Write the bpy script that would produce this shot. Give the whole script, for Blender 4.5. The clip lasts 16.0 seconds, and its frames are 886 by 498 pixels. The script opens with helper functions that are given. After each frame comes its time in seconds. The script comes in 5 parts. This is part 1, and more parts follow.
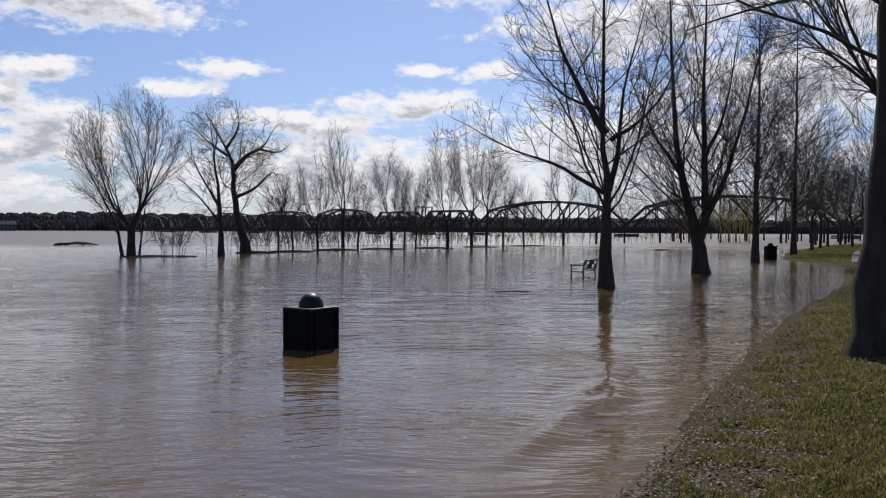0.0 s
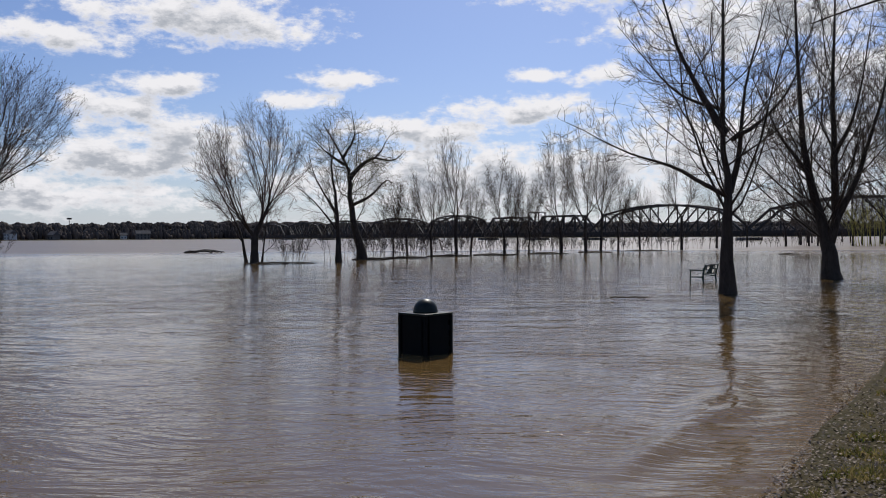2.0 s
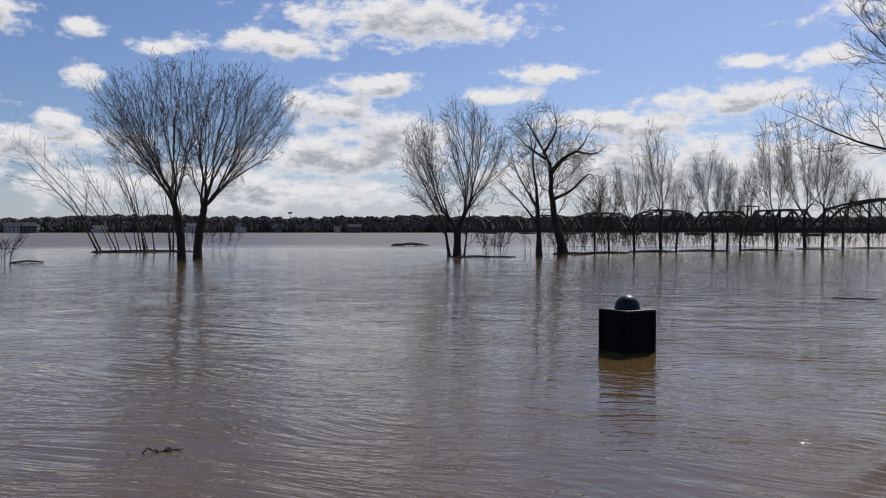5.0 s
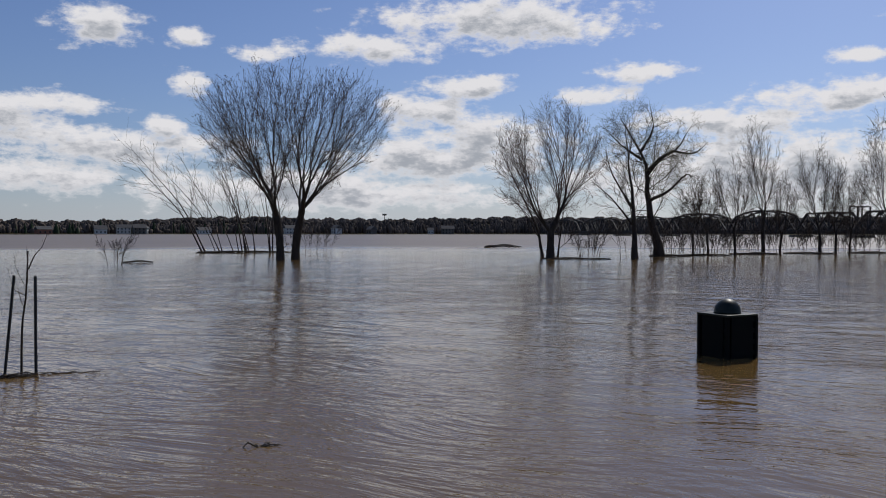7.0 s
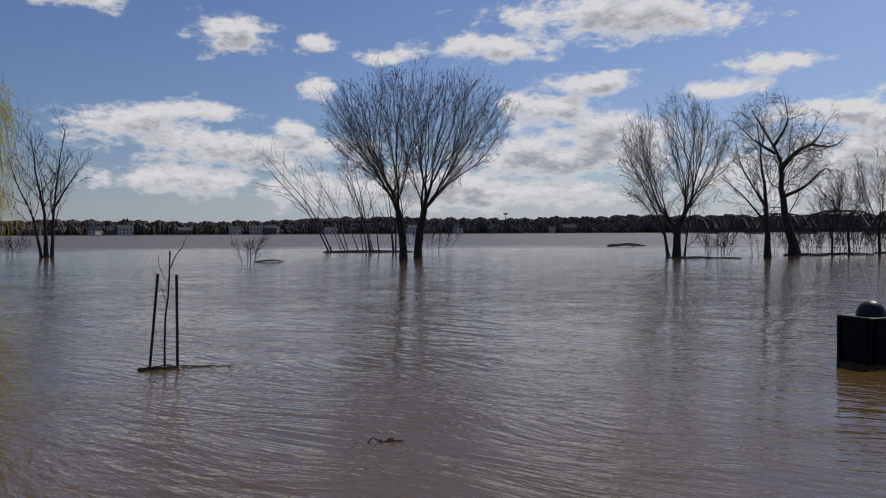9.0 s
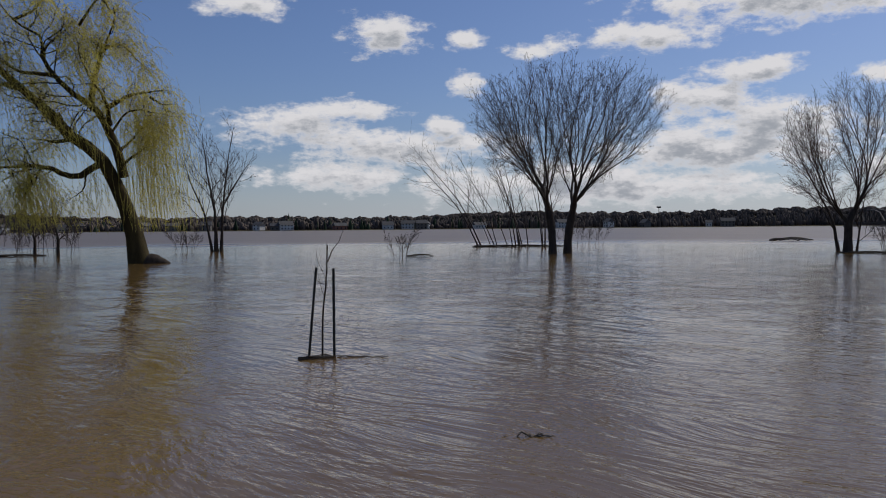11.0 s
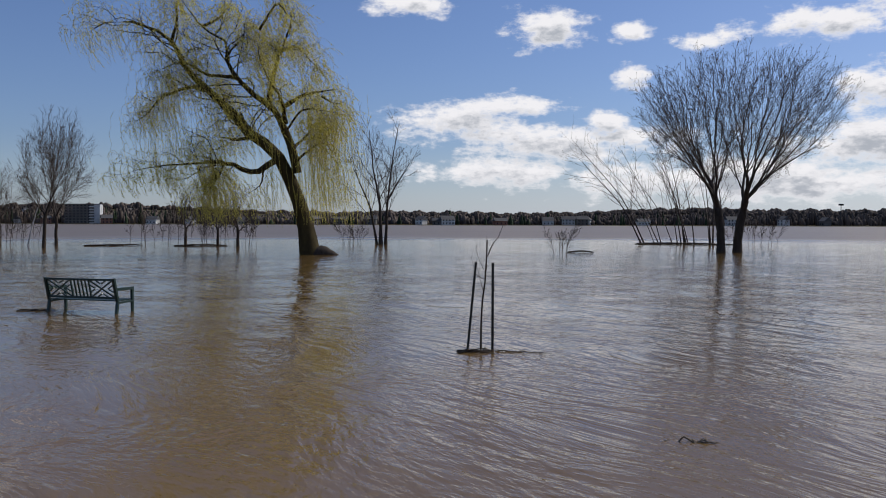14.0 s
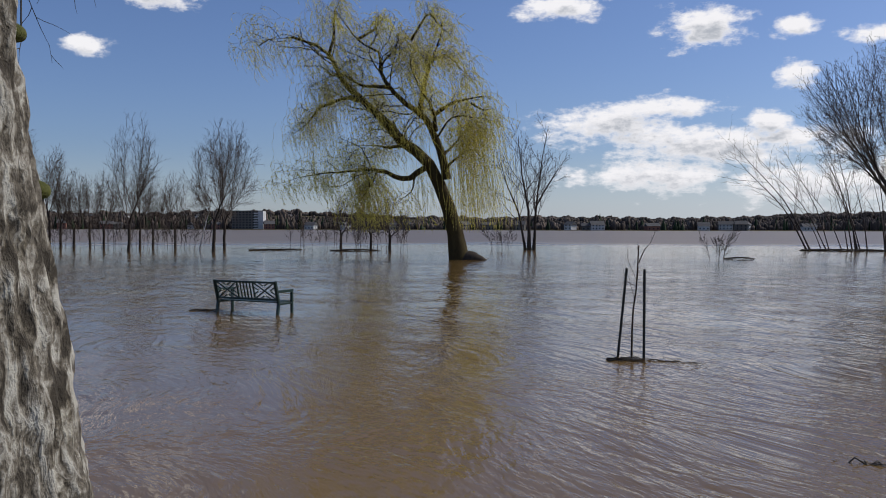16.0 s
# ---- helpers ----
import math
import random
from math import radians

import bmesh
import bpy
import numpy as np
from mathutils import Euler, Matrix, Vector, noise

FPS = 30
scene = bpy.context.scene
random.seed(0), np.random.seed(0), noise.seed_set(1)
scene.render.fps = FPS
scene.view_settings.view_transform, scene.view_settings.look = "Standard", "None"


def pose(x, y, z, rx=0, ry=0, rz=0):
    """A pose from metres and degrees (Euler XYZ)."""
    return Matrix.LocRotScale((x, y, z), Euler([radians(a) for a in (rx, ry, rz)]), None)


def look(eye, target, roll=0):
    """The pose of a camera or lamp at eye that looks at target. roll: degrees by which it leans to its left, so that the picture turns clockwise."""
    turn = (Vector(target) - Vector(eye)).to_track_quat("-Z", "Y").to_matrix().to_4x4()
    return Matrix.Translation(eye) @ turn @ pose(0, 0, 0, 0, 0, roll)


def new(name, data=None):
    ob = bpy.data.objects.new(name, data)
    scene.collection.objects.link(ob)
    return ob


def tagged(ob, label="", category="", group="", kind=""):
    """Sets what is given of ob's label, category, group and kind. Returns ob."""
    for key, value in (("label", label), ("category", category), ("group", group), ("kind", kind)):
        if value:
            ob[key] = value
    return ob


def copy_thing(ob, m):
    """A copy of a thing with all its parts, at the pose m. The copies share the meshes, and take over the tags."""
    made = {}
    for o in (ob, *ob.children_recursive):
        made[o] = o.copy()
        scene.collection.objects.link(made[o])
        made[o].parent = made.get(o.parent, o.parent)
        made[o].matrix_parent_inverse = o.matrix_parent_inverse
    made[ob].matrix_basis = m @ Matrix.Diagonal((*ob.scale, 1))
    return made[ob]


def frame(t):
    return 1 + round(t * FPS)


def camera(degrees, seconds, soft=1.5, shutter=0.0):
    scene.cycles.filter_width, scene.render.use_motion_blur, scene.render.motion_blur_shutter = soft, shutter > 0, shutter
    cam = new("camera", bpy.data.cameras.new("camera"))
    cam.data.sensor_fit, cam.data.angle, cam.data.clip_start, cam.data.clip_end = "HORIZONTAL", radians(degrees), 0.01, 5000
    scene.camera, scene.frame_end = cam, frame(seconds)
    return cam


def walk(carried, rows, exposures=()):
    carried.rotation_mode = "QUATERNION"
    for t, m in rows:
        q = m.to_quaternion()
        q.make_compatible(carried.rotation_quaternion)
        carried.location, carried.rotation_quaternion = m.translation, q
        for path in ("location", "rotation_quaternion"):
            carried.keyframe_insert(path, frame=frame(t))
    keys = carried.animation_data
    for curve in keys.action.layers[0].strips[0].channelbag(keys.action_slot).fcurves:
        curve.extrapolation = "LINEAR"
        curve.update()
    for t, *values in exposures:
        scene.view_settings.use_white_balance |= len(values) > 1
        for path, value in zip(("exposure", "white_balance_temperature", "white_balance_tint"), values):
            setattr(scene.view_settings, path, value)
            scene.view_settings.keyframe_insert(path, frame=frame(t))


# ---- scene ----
cam = camera(56.49, 16.0, 1.0)
EYE = 1.8
PATH = [  # seconds, yaw, pitch, roll
    (0.0, -0.00, -1.27, -0.23),
    (0.5, 2.04, -1.19, 0.05),
    (1.0, 4.06, -0.96, 0.15),
    (1.5, 5.90, -0.82, 0.21),
    (2.0, 7.83, -0.87, 0.29),
    (2.5, 10.24, -0.89, 0.27),
    (3.0, 12.64, -0.96, 0.18),
    (3.5, 14.53, -1.25, 0.05),
    (4.0, 17.22, -1.32, -0.08),
    (6.5, 26.44, -1.13, 0.07),
    (7.0, 28.14, -1.13, -0.06),
    (7.5, 30.27, -1.09, -0.04),
    (8.0, 32.64, -1.15, -0.01),
    (8.5, 34.48, -1.14, 0.07),
    (9.0, 36.54, -1.17, 0.22),
    (9.5, 38.87, -1.24, 0.19),
    (10.0, 42.12, -1.35, 0.31),
    (12.5, 53.39, -1.65, 0.48),
    (13.0, 55.89, -1.71, 0.26),
    (13.5, 55.96, -1.73, -0.13),
    (14.0, 57.94, -1.78, -0.18),
    (14.5, 60.51, -1.86, -0.19),
    (15.0, 63.10, -1.87, -0.38),
    (15.5, 65.95, -1.66, -0.29),
    (16.0, 68.22, -1.43, -0.12),
]
walk(cam, [(t, pose(0, 0, EYE, 90 + p, r, y)) for t, y, p, r in PATH],
     exposures=[(0, -0.05), (3, -0.18), (7, -0.34), (10, -0.54), (13, -0.17), (16, -0.06)])

# ---- light ----
SUN_AZ, SUN_EL = -2.0, 44.0
sun_data = bpy.data.lights.new("sun", "SUN")
sun_data.energy, sun_data.angle, sun_data.color = 3.2, radians(0.53), (1.0, 0.95, 0.87)
sun = new("sun", sun_data)
sun_way = Vector((-math.sin(radians(SUN_AZ)) * math.cos(radians(SUN_EL)), math.cos(radians(SUN_AZ)) * math.cos(radians(SUN_EL)), math.sin(radians(SUN_EL))))
sun.matrix_world = look(sun_way * 60, (0, 0, 0))


class Nodes:
    """Short hand for node trees."""

    def __init__(self, tree):
        self.tree = tree
        tree.nodes.clear()

    def add(self, kind, **inputs):
        node = self.tree.nodes.new(kind)
        for key, value in inputs.items():
            self.put(node, key, value)
        return node

    def put(self, node, key, value):
        socket = node.inputs[int(key[1:])] if key[0] == "i" and key[1:].isdigit() else node.inputs[key.replace("_", " ")]
        if isinstance(value, bpy.types.NodeSocket):
            self.tree.links.new(value, socket)
        else:
            socket.default_value = value

    def math(self, op, a, b=0.0, c=0.0, clamp=False):
        node = self.add("ShaderNodeMath", i0=a, i1=b, i2=c)
        node.operation, node.use_clamp = op, clamp
        return node.outputs[0]

    def vec(self, op, a, b=(0, 0, 0)):
        node = self.add("ShaderNodeVectorMath", i0=a, i1=b)
        node.operation = op
        return node.outputs["Value"] if op in ("LENGTH", "DOT_PRODUCT", "DISTANCE") else node.outputs[0]

    def noise(self, vector, scale, detail=4.0, rough=0.55):
        return self.add("ShaderNodeTexNoise", Vector=vector, Scale=scale, Detail=detail, Roughness=rough).outputs["Fac"]

    def ramp(self, fac, *stops):
        node = self.add("ShaderNodeValToRGB", Fac=fac)
        el = node.color_ramp.elements
        while len(el) < len(stops):
            el.new(0.5)
        for e, (p, c) in zip(el, stops):
            e.position, e.color = p, (*c, 1) if len(c) == 3 else c
        return node.outputs["Color"]

    def smooth(self, value, lo, hi, a=0.0, b=1.0):
        node = self.add("ShaderNodeMapRange", Value=value, From_Min=lo, From_Max=hi, To_Min=a, To_Max=b)
        node.interpolation_type = "SMOOTHSTEP"
        return node.outputs[0]

    def mix(self, fac, a, b):
        node = self.tree.nodes.new("ShaderNodeMix")
        node.data_type = "RGBA"
        for i, v in ((0, fac), (6, a), (7, b)):
            if isinstance(v, bpy.types.NodeSocket):
                self.tree.links.new(v, node.inputs[i])
            else:
                node.inputs[i].default_value = v
        return node.outputs[2]


# clouds of the sky: azimuth to the left, elevation, half width, half height, in degrees
CLOUDS = [(24, 14.3, 7, 1.5), (26.5, 9.9, 3, .8), (14.7, 10.7, 2.4, .6), (17.5, 9.3, 2, .6), (2.1, 8.6, 5, .9), (-2.9, 10.8, 2.2, .6),
          (1.8, 10.9, 1.7, .4), (9, 7.3, 5, .9), (25, 6.4, 5, 1.3), (-13, 13.8, 8, 2.2), (-23, 9.5, 8, 2.6), (-14, 5.6, 13, 2.8), (-29, 14, 6, 2.2), (-3, 16.5, 6, 1.2),
          (29.3, 8.2, 3.4, 1.1), (33.2, 12.5, 4, .9), (28.5, 5.0, 7, 1.5), (40.6, 11.9, 2, .5), (50.8, 13.1, 2.3, 1.2), (45.2, 12.7, 1.2, .6),
          (45.2, 10.0, 1.1, .7), (46.6, 7.0, 1.3, .7), (57, 6.8, 4, 1.1), (49, 5.5, 6, 1.1), (54, 3.6, 5, .9), (91.5, 11.3, 1.1, .55),
          (60, 14.8, 2.6, .8), (87, 15, 2, .9), (5, 4, 16, 2.2), (38, 3, 12, 1.3), (29, 3.2, 4, 0.6), (53.5, 8.0, 3.5, 0.7)]


def sky():
    world = bpy.data.worlds.new("sky")
    world.use_nodes = True
    n = Nodes(world.node_tree)
    tex = n.add("ShaderNodeTexSky")
    tex.sky_type, tex.sun_disc = "NISHITA", False
    tex.sun_elevation, tex.sun_rotation = radians(SUN_EL), radians(-SUN_AZ)
    tex.air_density, tex.dust_density, tex.ozone_density = 1.0, 0.8, 1.0
    way = n.add("ShaderNodeTexCoord").outputs["Generated"]
    xyz = n.add("ShaderNodeSeparateXYZ", Vector=way)
    az = n.math("MULTIPLY", n.math("ARCTAN2", n.math("MULTIPLY", xyz.outputs[0], -1.0), xyz.outputs[1]), 57.2958)
    el = n.math("MULTIPLY", n.math("ARCSINE", xyz.outputs[2]), 57.2958)
    flat = n.add("ShaderNodeCombineXYZ", X=az, Y=el).outputs[0]
    stretched = n.vec("MULTIPLY", flat, (0.6, 1.15, 1))
    def nearest(lift):
        best = None
        for a, e, w, h in CLOUDS:
            d = n.vec("LENGTH", n.vec("MULTIPLY", n.vec("SUBTRACT", flat, (a, e - lift, 0)), (1 / w, 1 / h, 0)))
            best = d if best is None else n.math("MINIMUM", best, d)
        return best
    # the rest of the vault, out of sight, carries broken cloud as well
    rest = n.smooth(n.noise(way, 3.0, 5.0), 0.50, 0.68, 2.4, 0.3)
    high = n.smooth(el, 17.0, 24.0)
    def thickness(lift):
        best = n.math("ADD", n.math("MULTIPLY", nearest(lift), n.math("SUBTRACT", 1.0, high)), n.math("MULTIPLY", rest, high))
        moved = n.vec("ADD", stretched, (0, lift * 1.15, 0))
        body, fine = n.noise(moved, 0.62, 6.0, 0.62), n.noise(moved, 2.3, 4.0, 0.6)
        return n.math("ADD", n.math("MULTIPLY_ADD", n.math("SUBTRACT", body, 0.5), 3.4, n.math("SUBTRACT", 1.0, best)), n.math("MULTIPLY", n.math("SUBTRACT", fine, 0.5), 0.8))
    puff = thickness(0.0)
    mask = n.smooth(puff, -0.4, 0.5)
    haze = n.math("MULTIPLY", n.smooth(el, -1.0, 6.0, 0.62, 0.0), n.smooth(az, 40.0, 80.0, 1.0, 0.45))
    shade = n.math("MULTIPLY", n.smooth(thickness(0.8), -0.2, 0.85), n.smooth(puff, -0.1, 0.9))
    cloud = n.mix(shade, (9.4, 9.3, 9.6, 1), (4.5, 4.8, 5.4, 1))
    blue = n.mix(haze, n.vec("MULTIPLY", tex.outputs[0], (0.60, 0.70, 0.97)), (6.6, 7.3, 8.4, 1))
    colour = n.mix(mask, blue, cloud)
    back = n.add("ShaderNodeBackground", Color=colour, Strength=0.1)
    out = n.add("ShaderNodeOutputWorld")
    n.put(out, "Surface", back.outputs[0])
    scene.world = world


sky()


# ---- materials ----
def material(name, build):
    m = bpy.data.materials.new(name)
    m.use_nodes = True
    n = Nodes(m.node_tree)
    shader = n.add("ShaderNodeBsdfPrincipled")
    out = n.add("ShaderNodeOutputMaterial")
    n.put(out, "Surface", shader.outputs[0])
    build(n, shader)
    return m


def rough_material(name, dark, light, scale, rough=0.85, bump=0.3, stretch=(1, 1, 1), metal=0.0, fine=6.0, vary=0.0, depth=0.02, spec=0.5):
    """Two scales of mottling between two colours, with relief."""
    def build(n, shader):
        at = n.vec("MULTIPLY", n.add("ShaderNodeTexCoord").outputs["Object"], stretch)
        big, small = n.noise(at, scale, 3.0), n.noise(at, scale * fine, 5.0, 0.65)
        fac = n.math("ADD", n.math("MULTIPLY", big, 0.5), n.math("MULTIPLY", small, 0.5))
        if vary:
            fac = n.math("ADD", fac, n.math("MULTIPLY", n.math("SUBTRACT", n.add("ShaderNodeNewGeometry").outputs["Random Per Island"], 0.5), vary))
        n.put(shader, "Base Color", n.ramp(fac, (0.3, dark), (0.7, light)))
        n.put(shader, "Roughness", n.smooth(small, 0.2, 0.8, rough - 0.12, min(1.0, rough + 0.1)))
        shader.inputs["Metallic"].default_value = metal
        shader.inputs["Specular IOR Level"].default_value = spec
        if bump:
            b = n.add("ShaderNodeBump", Strength=bump, Distance=depth, Height=fac)
            n.put(shader, "Normal", b.outputs[0])
    return material(name, build)


def water_surface(n, shader):
    at = n.add("ShaderNodeTexCoord").outputs["Object"]
    away = n.vec("LENGTH", at)
    silt = n.noise(at, 0.05, 3.0)
    n.put(shader, "Base Color", n.ramp(silt, (0.3, (0.138, 0.085, 0.030)), (0.7, (0.173, 0.108, 0.040))))
    # the open channel is ruffled by the wind, the drowned lawn lies in the lee
    open_river = n.smooth(n.math("ADD", away, n.math("MULTIPLY", silt, 60.0)), 70.0, 170.0)
    lee = n.smooth(away, 10.0, 55.0, 0.05, 0.09)
    n.put(shader, "Roughness", n.math("MAXIMUM", lee, n.smooth(open_river, 0.0, 1.0, 0.0, 0.36)))
    shader.inputs["IOR"].default_value = 1.39
    turned = n.add("ShaderNodeMapping", Vector=at, Rotation=(0, 0, radians(-52)), Scale=(0.65, 1.9, 1.0)).outputs[0]
    bent = n.vec("ADD", turned, n.vec("MULTIPLY", n.add("ShaderNodeTexNoise", Vector=at, Scale=0.35, Detail=1.0).outputs["Color"], (2.0, 2.0, 0.0)))
    swell, wavelet = n.noise(bent, 0.7, 3.0), n.noise(bent, 2.9, 2.0, 0.5)
    ripple, chop = n.noise(bent, 8.0, 2.0, 0.55), n.noise(bent, 26.0, 1.0, 0.5)
    near_bank = n.smooth(away, 8.0, 24.0, 0.55, 0.6)
    gust = n.math("MULTIPLY", n.smooth(n.math("ADD", n.math("MULTIPLY", n.noise(at, 0.12, 2.0), 0.5), n.math("MULTIPLY", n.noise(at, 0.5, 2.0), 0.5)), 0.36, 0.64, 0.5, 1.4), near_bank)
    fine = n.math("ADD", n.math("MULTIPLY", wavelet, 0.036), n.math("ADD", n.math("MULTIPLY", ripple, 0.013), n.math("MULTIPLY", chop, 0.0016)))
    reach = n.smooth(away, 30.0, 75.0, 1.0, 0.35)
    height = n.math("ADD", n.math("MULTIPLY", swell, n.math("MULTIPLY", reach, n.smooth(away, 8.0, 30.0, 0.035, 0.10))), n.math("MULTIPLY", n.math("MULTIPLY", fine, reach), gust))
    b = n.add("ShaderNodeBump", Strength=1.0, Distance=1.0, Height=height)
    n.put(shader, "Normal", b.outputs[0])


WATER = material("silty_water", water_surface)
SOIL = rough_material("turf", (0.036, 0.036, 0.013), (0.10, 0.074, 0.038), 2.5, 0.95, 0.8, fine=9.0, spec=0.08)
BARK = rough_material("bark", (0.025, 0.020, 0.016), (0.085, 0.069, 0.056), 6.0, 0.92, 0.8, (1, 1, 0.3), spec=0.15)
TWIG = rough_material("twig_bark", (0.045, 0.035, 0.029), (0.11, 0.085, 0.070), 3.0, 0.85, 0.0, spec=0.15)
RED_TWIG = rough_material("budding_twigs", (0.05, 0.033, 0.03), (0.11, 0.076, 0.068), 2.0, 0.85, 0.0, spec=0.15)
WILLOW_BARK = rough_material("willow_bark", (0.025, 0.019, 0.010), (0.085, 0.066, 0.028), 4.0, 0.92, 0.8, (1, 1, 0.3), spec=0.15)
WILLOW_TWIG = rough_material("willow_twigs", (0.34, 0.29, 0.06), (0.58, 0.5, 0.1), 1.0, 0.7, 0.0, vary=0.3)


def leaf_material(name, dark, light, scale=0.6):
    """Thin leaves: they let part of the light through."""
    m = rough_material(name, dark, light, scale, 0.7, 0.0, vary=0.4, spec=0.15)
    n = m.node_tree
    shader = next(k for k in n.nodes if k.type == "BSDF_PRINCIPLED")
    out = next(k for k in n.nodes if k.type == "OUTPUT_MATERIAL")
    glow, mixed = n.nodes.new("ShaderNodeBsdfTranslucent"), n.nodes.new("ShaderNodeMixShader")
    n.links.new(shader.inputs["Base Color"].links[0].from_socket, glow.inputs["Color"])
    mixed.inputs[0].default_value = 0.6
    n.links.new(shader.outputs[0], mixed.inputs[1])
    n.links.new(glow.outputs[0], mixed.inputs[2])
    n.links.new(mixed.outputs[0], out.inputs["Surface"])
    return m


WILLOW_LEAF = leaf_material("willow_leaves", (0.62, 0.54, 0.07), (0.84, 0.74, 0.15))
STEEL = rough_material("bridge_steel", (0.018, 0.018, 0.02), (0.05, 0.045, 0.042), 0.6, 0.7, 0.2, metal=0.2)
STONE = rough_material("pier_stone", (0.12, 0.11, 0.10), (0.26, 0.24, 0.22), 0.5, 0.9, 0.4)
GREEN_PAINT = rough_material("green_paint", (0.004, 0.018, 0.015), (0.009, 0.036, 0.030), 9.0, 0.42, 0.1)
BLACK_PAINT = rough_material("black_paint", (0.003, 0.004, 0.004), (0.006, 0.008, 0.008), 9.0, 0.8, 0.1, spec=0.15)
DOME = rough_material("dome_plastic", (0.003, 0.008, 0.006), (0.007, 0.016, 0.012), 14.0, 0.45, 0.05, spec=0.3)
STAKE = rough_material("stake_metal", (0.02, 0.022, 0.022), (0.06, 0.06, 0.055), 20.0, 0.7, 0.3)
DRIFT = rough_material("wet_driftwood", (0.018, 0.013, 0.009), (0.065, 0.048, 0.032), 6.0, 0.7, 0.6)
WOODS = rough_material("far_woods", (0.050, 0.041, 0.035), (0.14, 0.110, 0.089), 0.012, 0.95, 0.0, vary=0.45, spec=0.15)
PINE = rough_material("conifers", (0.016, 0.026, 0.014), (0.04, 0.058, 0.03), 0.05, 0.95, 0.0, vary=0.4, spec=0.15)
ASPHALT = rough_material("wet_asphalt", (0.03, 0.03, 0.031), (0.075, 0.073, 0.07), 1.2, 0.5, 0.4)
GRASS = leaf_material("grass_blades", (0.07, 0.095, 0.016), (0.30, 0.225, 0.09), 1.1)
LITTER = rough_material("dead_leaves", (0.06, 0.042, 0.028), (0.27, 0.205, 0.145), 3.0, 0.8, 0.0, vary=0.8)
PLASTER = rough_material("white_siding", (0.42, 0.42, 0.41), (0.68, 0.68, 0.66), 0.2, 0.8, 0.1)
CONCRETE = rough_material("grey_concrete", (0.09, 0.083, 0.074), (0.15, 0.14, 0.125), 0.2, 0.85, 0.1)
ROOFING = rough_material("roof_shingle", (0.05, 0.05, 0.055), (0.11, 0.105, 0.1), 0.5, 0.9, 0.2)
DARK_GLASS = rough_material("dark_window", (0.01, 0.012, 0.015), (0.03, 0.034, 0.04), 0.5, 0.15, 0.0)


def furrowed(n, shader):
    """Lichen-grey ridges that run up the trunk between dark furrows."""
    at = n.add("ShaderNodeTexCoord").outputs["Object"]
    warped = n.vec("ADD", n.vec("MULTIPLY", at, (1, 1, 0.34)), n.vec("MULTIPLY", n.add("ShaderNodeTexNoise", Vector=at, Scale=9.0, Detail=3.0).outputs["Color"], (0.07, 0.07, 0.05)))
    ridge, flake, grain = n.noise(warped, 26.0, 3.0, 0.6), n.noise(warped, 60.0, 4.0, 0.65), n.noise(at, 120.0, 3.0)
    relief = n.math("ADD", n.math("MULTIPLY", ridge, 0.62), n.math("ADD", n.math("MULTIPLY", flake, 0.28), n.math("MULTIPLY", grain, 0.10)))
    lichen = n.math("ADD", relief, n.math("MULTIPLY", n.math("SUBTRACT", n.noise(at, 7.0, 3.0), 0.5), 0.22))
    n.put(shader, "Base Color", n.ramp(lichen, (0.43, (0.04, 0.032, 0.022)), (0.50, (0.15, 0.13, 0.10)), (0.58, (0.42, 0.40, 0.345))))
    n.put(shader, "Roughness", 0.95)
    b = n.add("ShaderNodeBump", Strength=0.9, Distance=0.03, Height=relief)
    n.put(shader, "Normal", b.outputs[0])


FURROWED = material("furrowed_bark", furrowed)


# ---- building blocks ----
def mesh_of(name, verts, faces):
    """A mesh from arrays of vertices (n, 3) and of faces with one number of corners (m, k)."""
    verts, faces = np.asarray(verts, np.float32), np.asarray(faces, np.int32)
    me = bpy.data.meshes.new(name)
    me.vertices.add(len(verts))
    me.vertices.foreach_set("co", verts.ravel())
    me.loops.add(faces.size)
    me.loops.foreach_set("vertex_index", faces.ravel())
    me.polygons.add(len(faces))
    me.polygons.foreach_set("loop_start", np.arange(len(faces), dtype=np.int32) * faces.shape[1])
    me.update(calc_edges=True)
    return me


def part(name, shape, mat, parent=None, label=""):
    """Links a mesh or a bmesh as one object, under a thing or a part where one is given."""
    if isinstance(shape, bmesh.types.BMesh):
        me = bpy.data.meshes.new(name)
        shape.to_mesh(me)
        shape.free()
        shape = me
    if mat and not shape.materials:
        shape.materials.append(mat)
    ob = new(name, shape)
    ob.parent = parent
    return tagged(ob, label) if label else ob


def thing(name, m, label, category, group="", kind=""):
    ob = new(name)
    ob.empty_display_size = 0.2
    ob.matrix_world = m
    return tagged(ob, label, category, group, kind)


def site(az, dist, z=0.0, turn=0.0):
    """The pose of a thing at an azimuth (to the left, degrees) and a distance from the start: its x to the right, its y away."""
    return pose(-dist * math.sin(radians(az)), dist * math.cos(radians(az)), z, 0, 0, az + turn)


def smooth_shade(me):
    me.polygons.foreach_set("use_smooth", np.ones(len(me.polygons), bool))
    return me


def box(bm, centre, size, turn=None, bevel=0.0):
    m = Matrix.Translation(centre) @ (turn or Matrix()) @ Matrix.Diagonal((*size, 1))
    made = bmesh.ops.create_cube(bm, size=1.0, matrix=m)["verts"]
    if bevel:
        edges = list({e for v in made for e in v.link_edges})
        bmesh.ops.bevel(bm, geom=edges, offset=bevel, segments=2, affect="EDGES", profile=0.6)


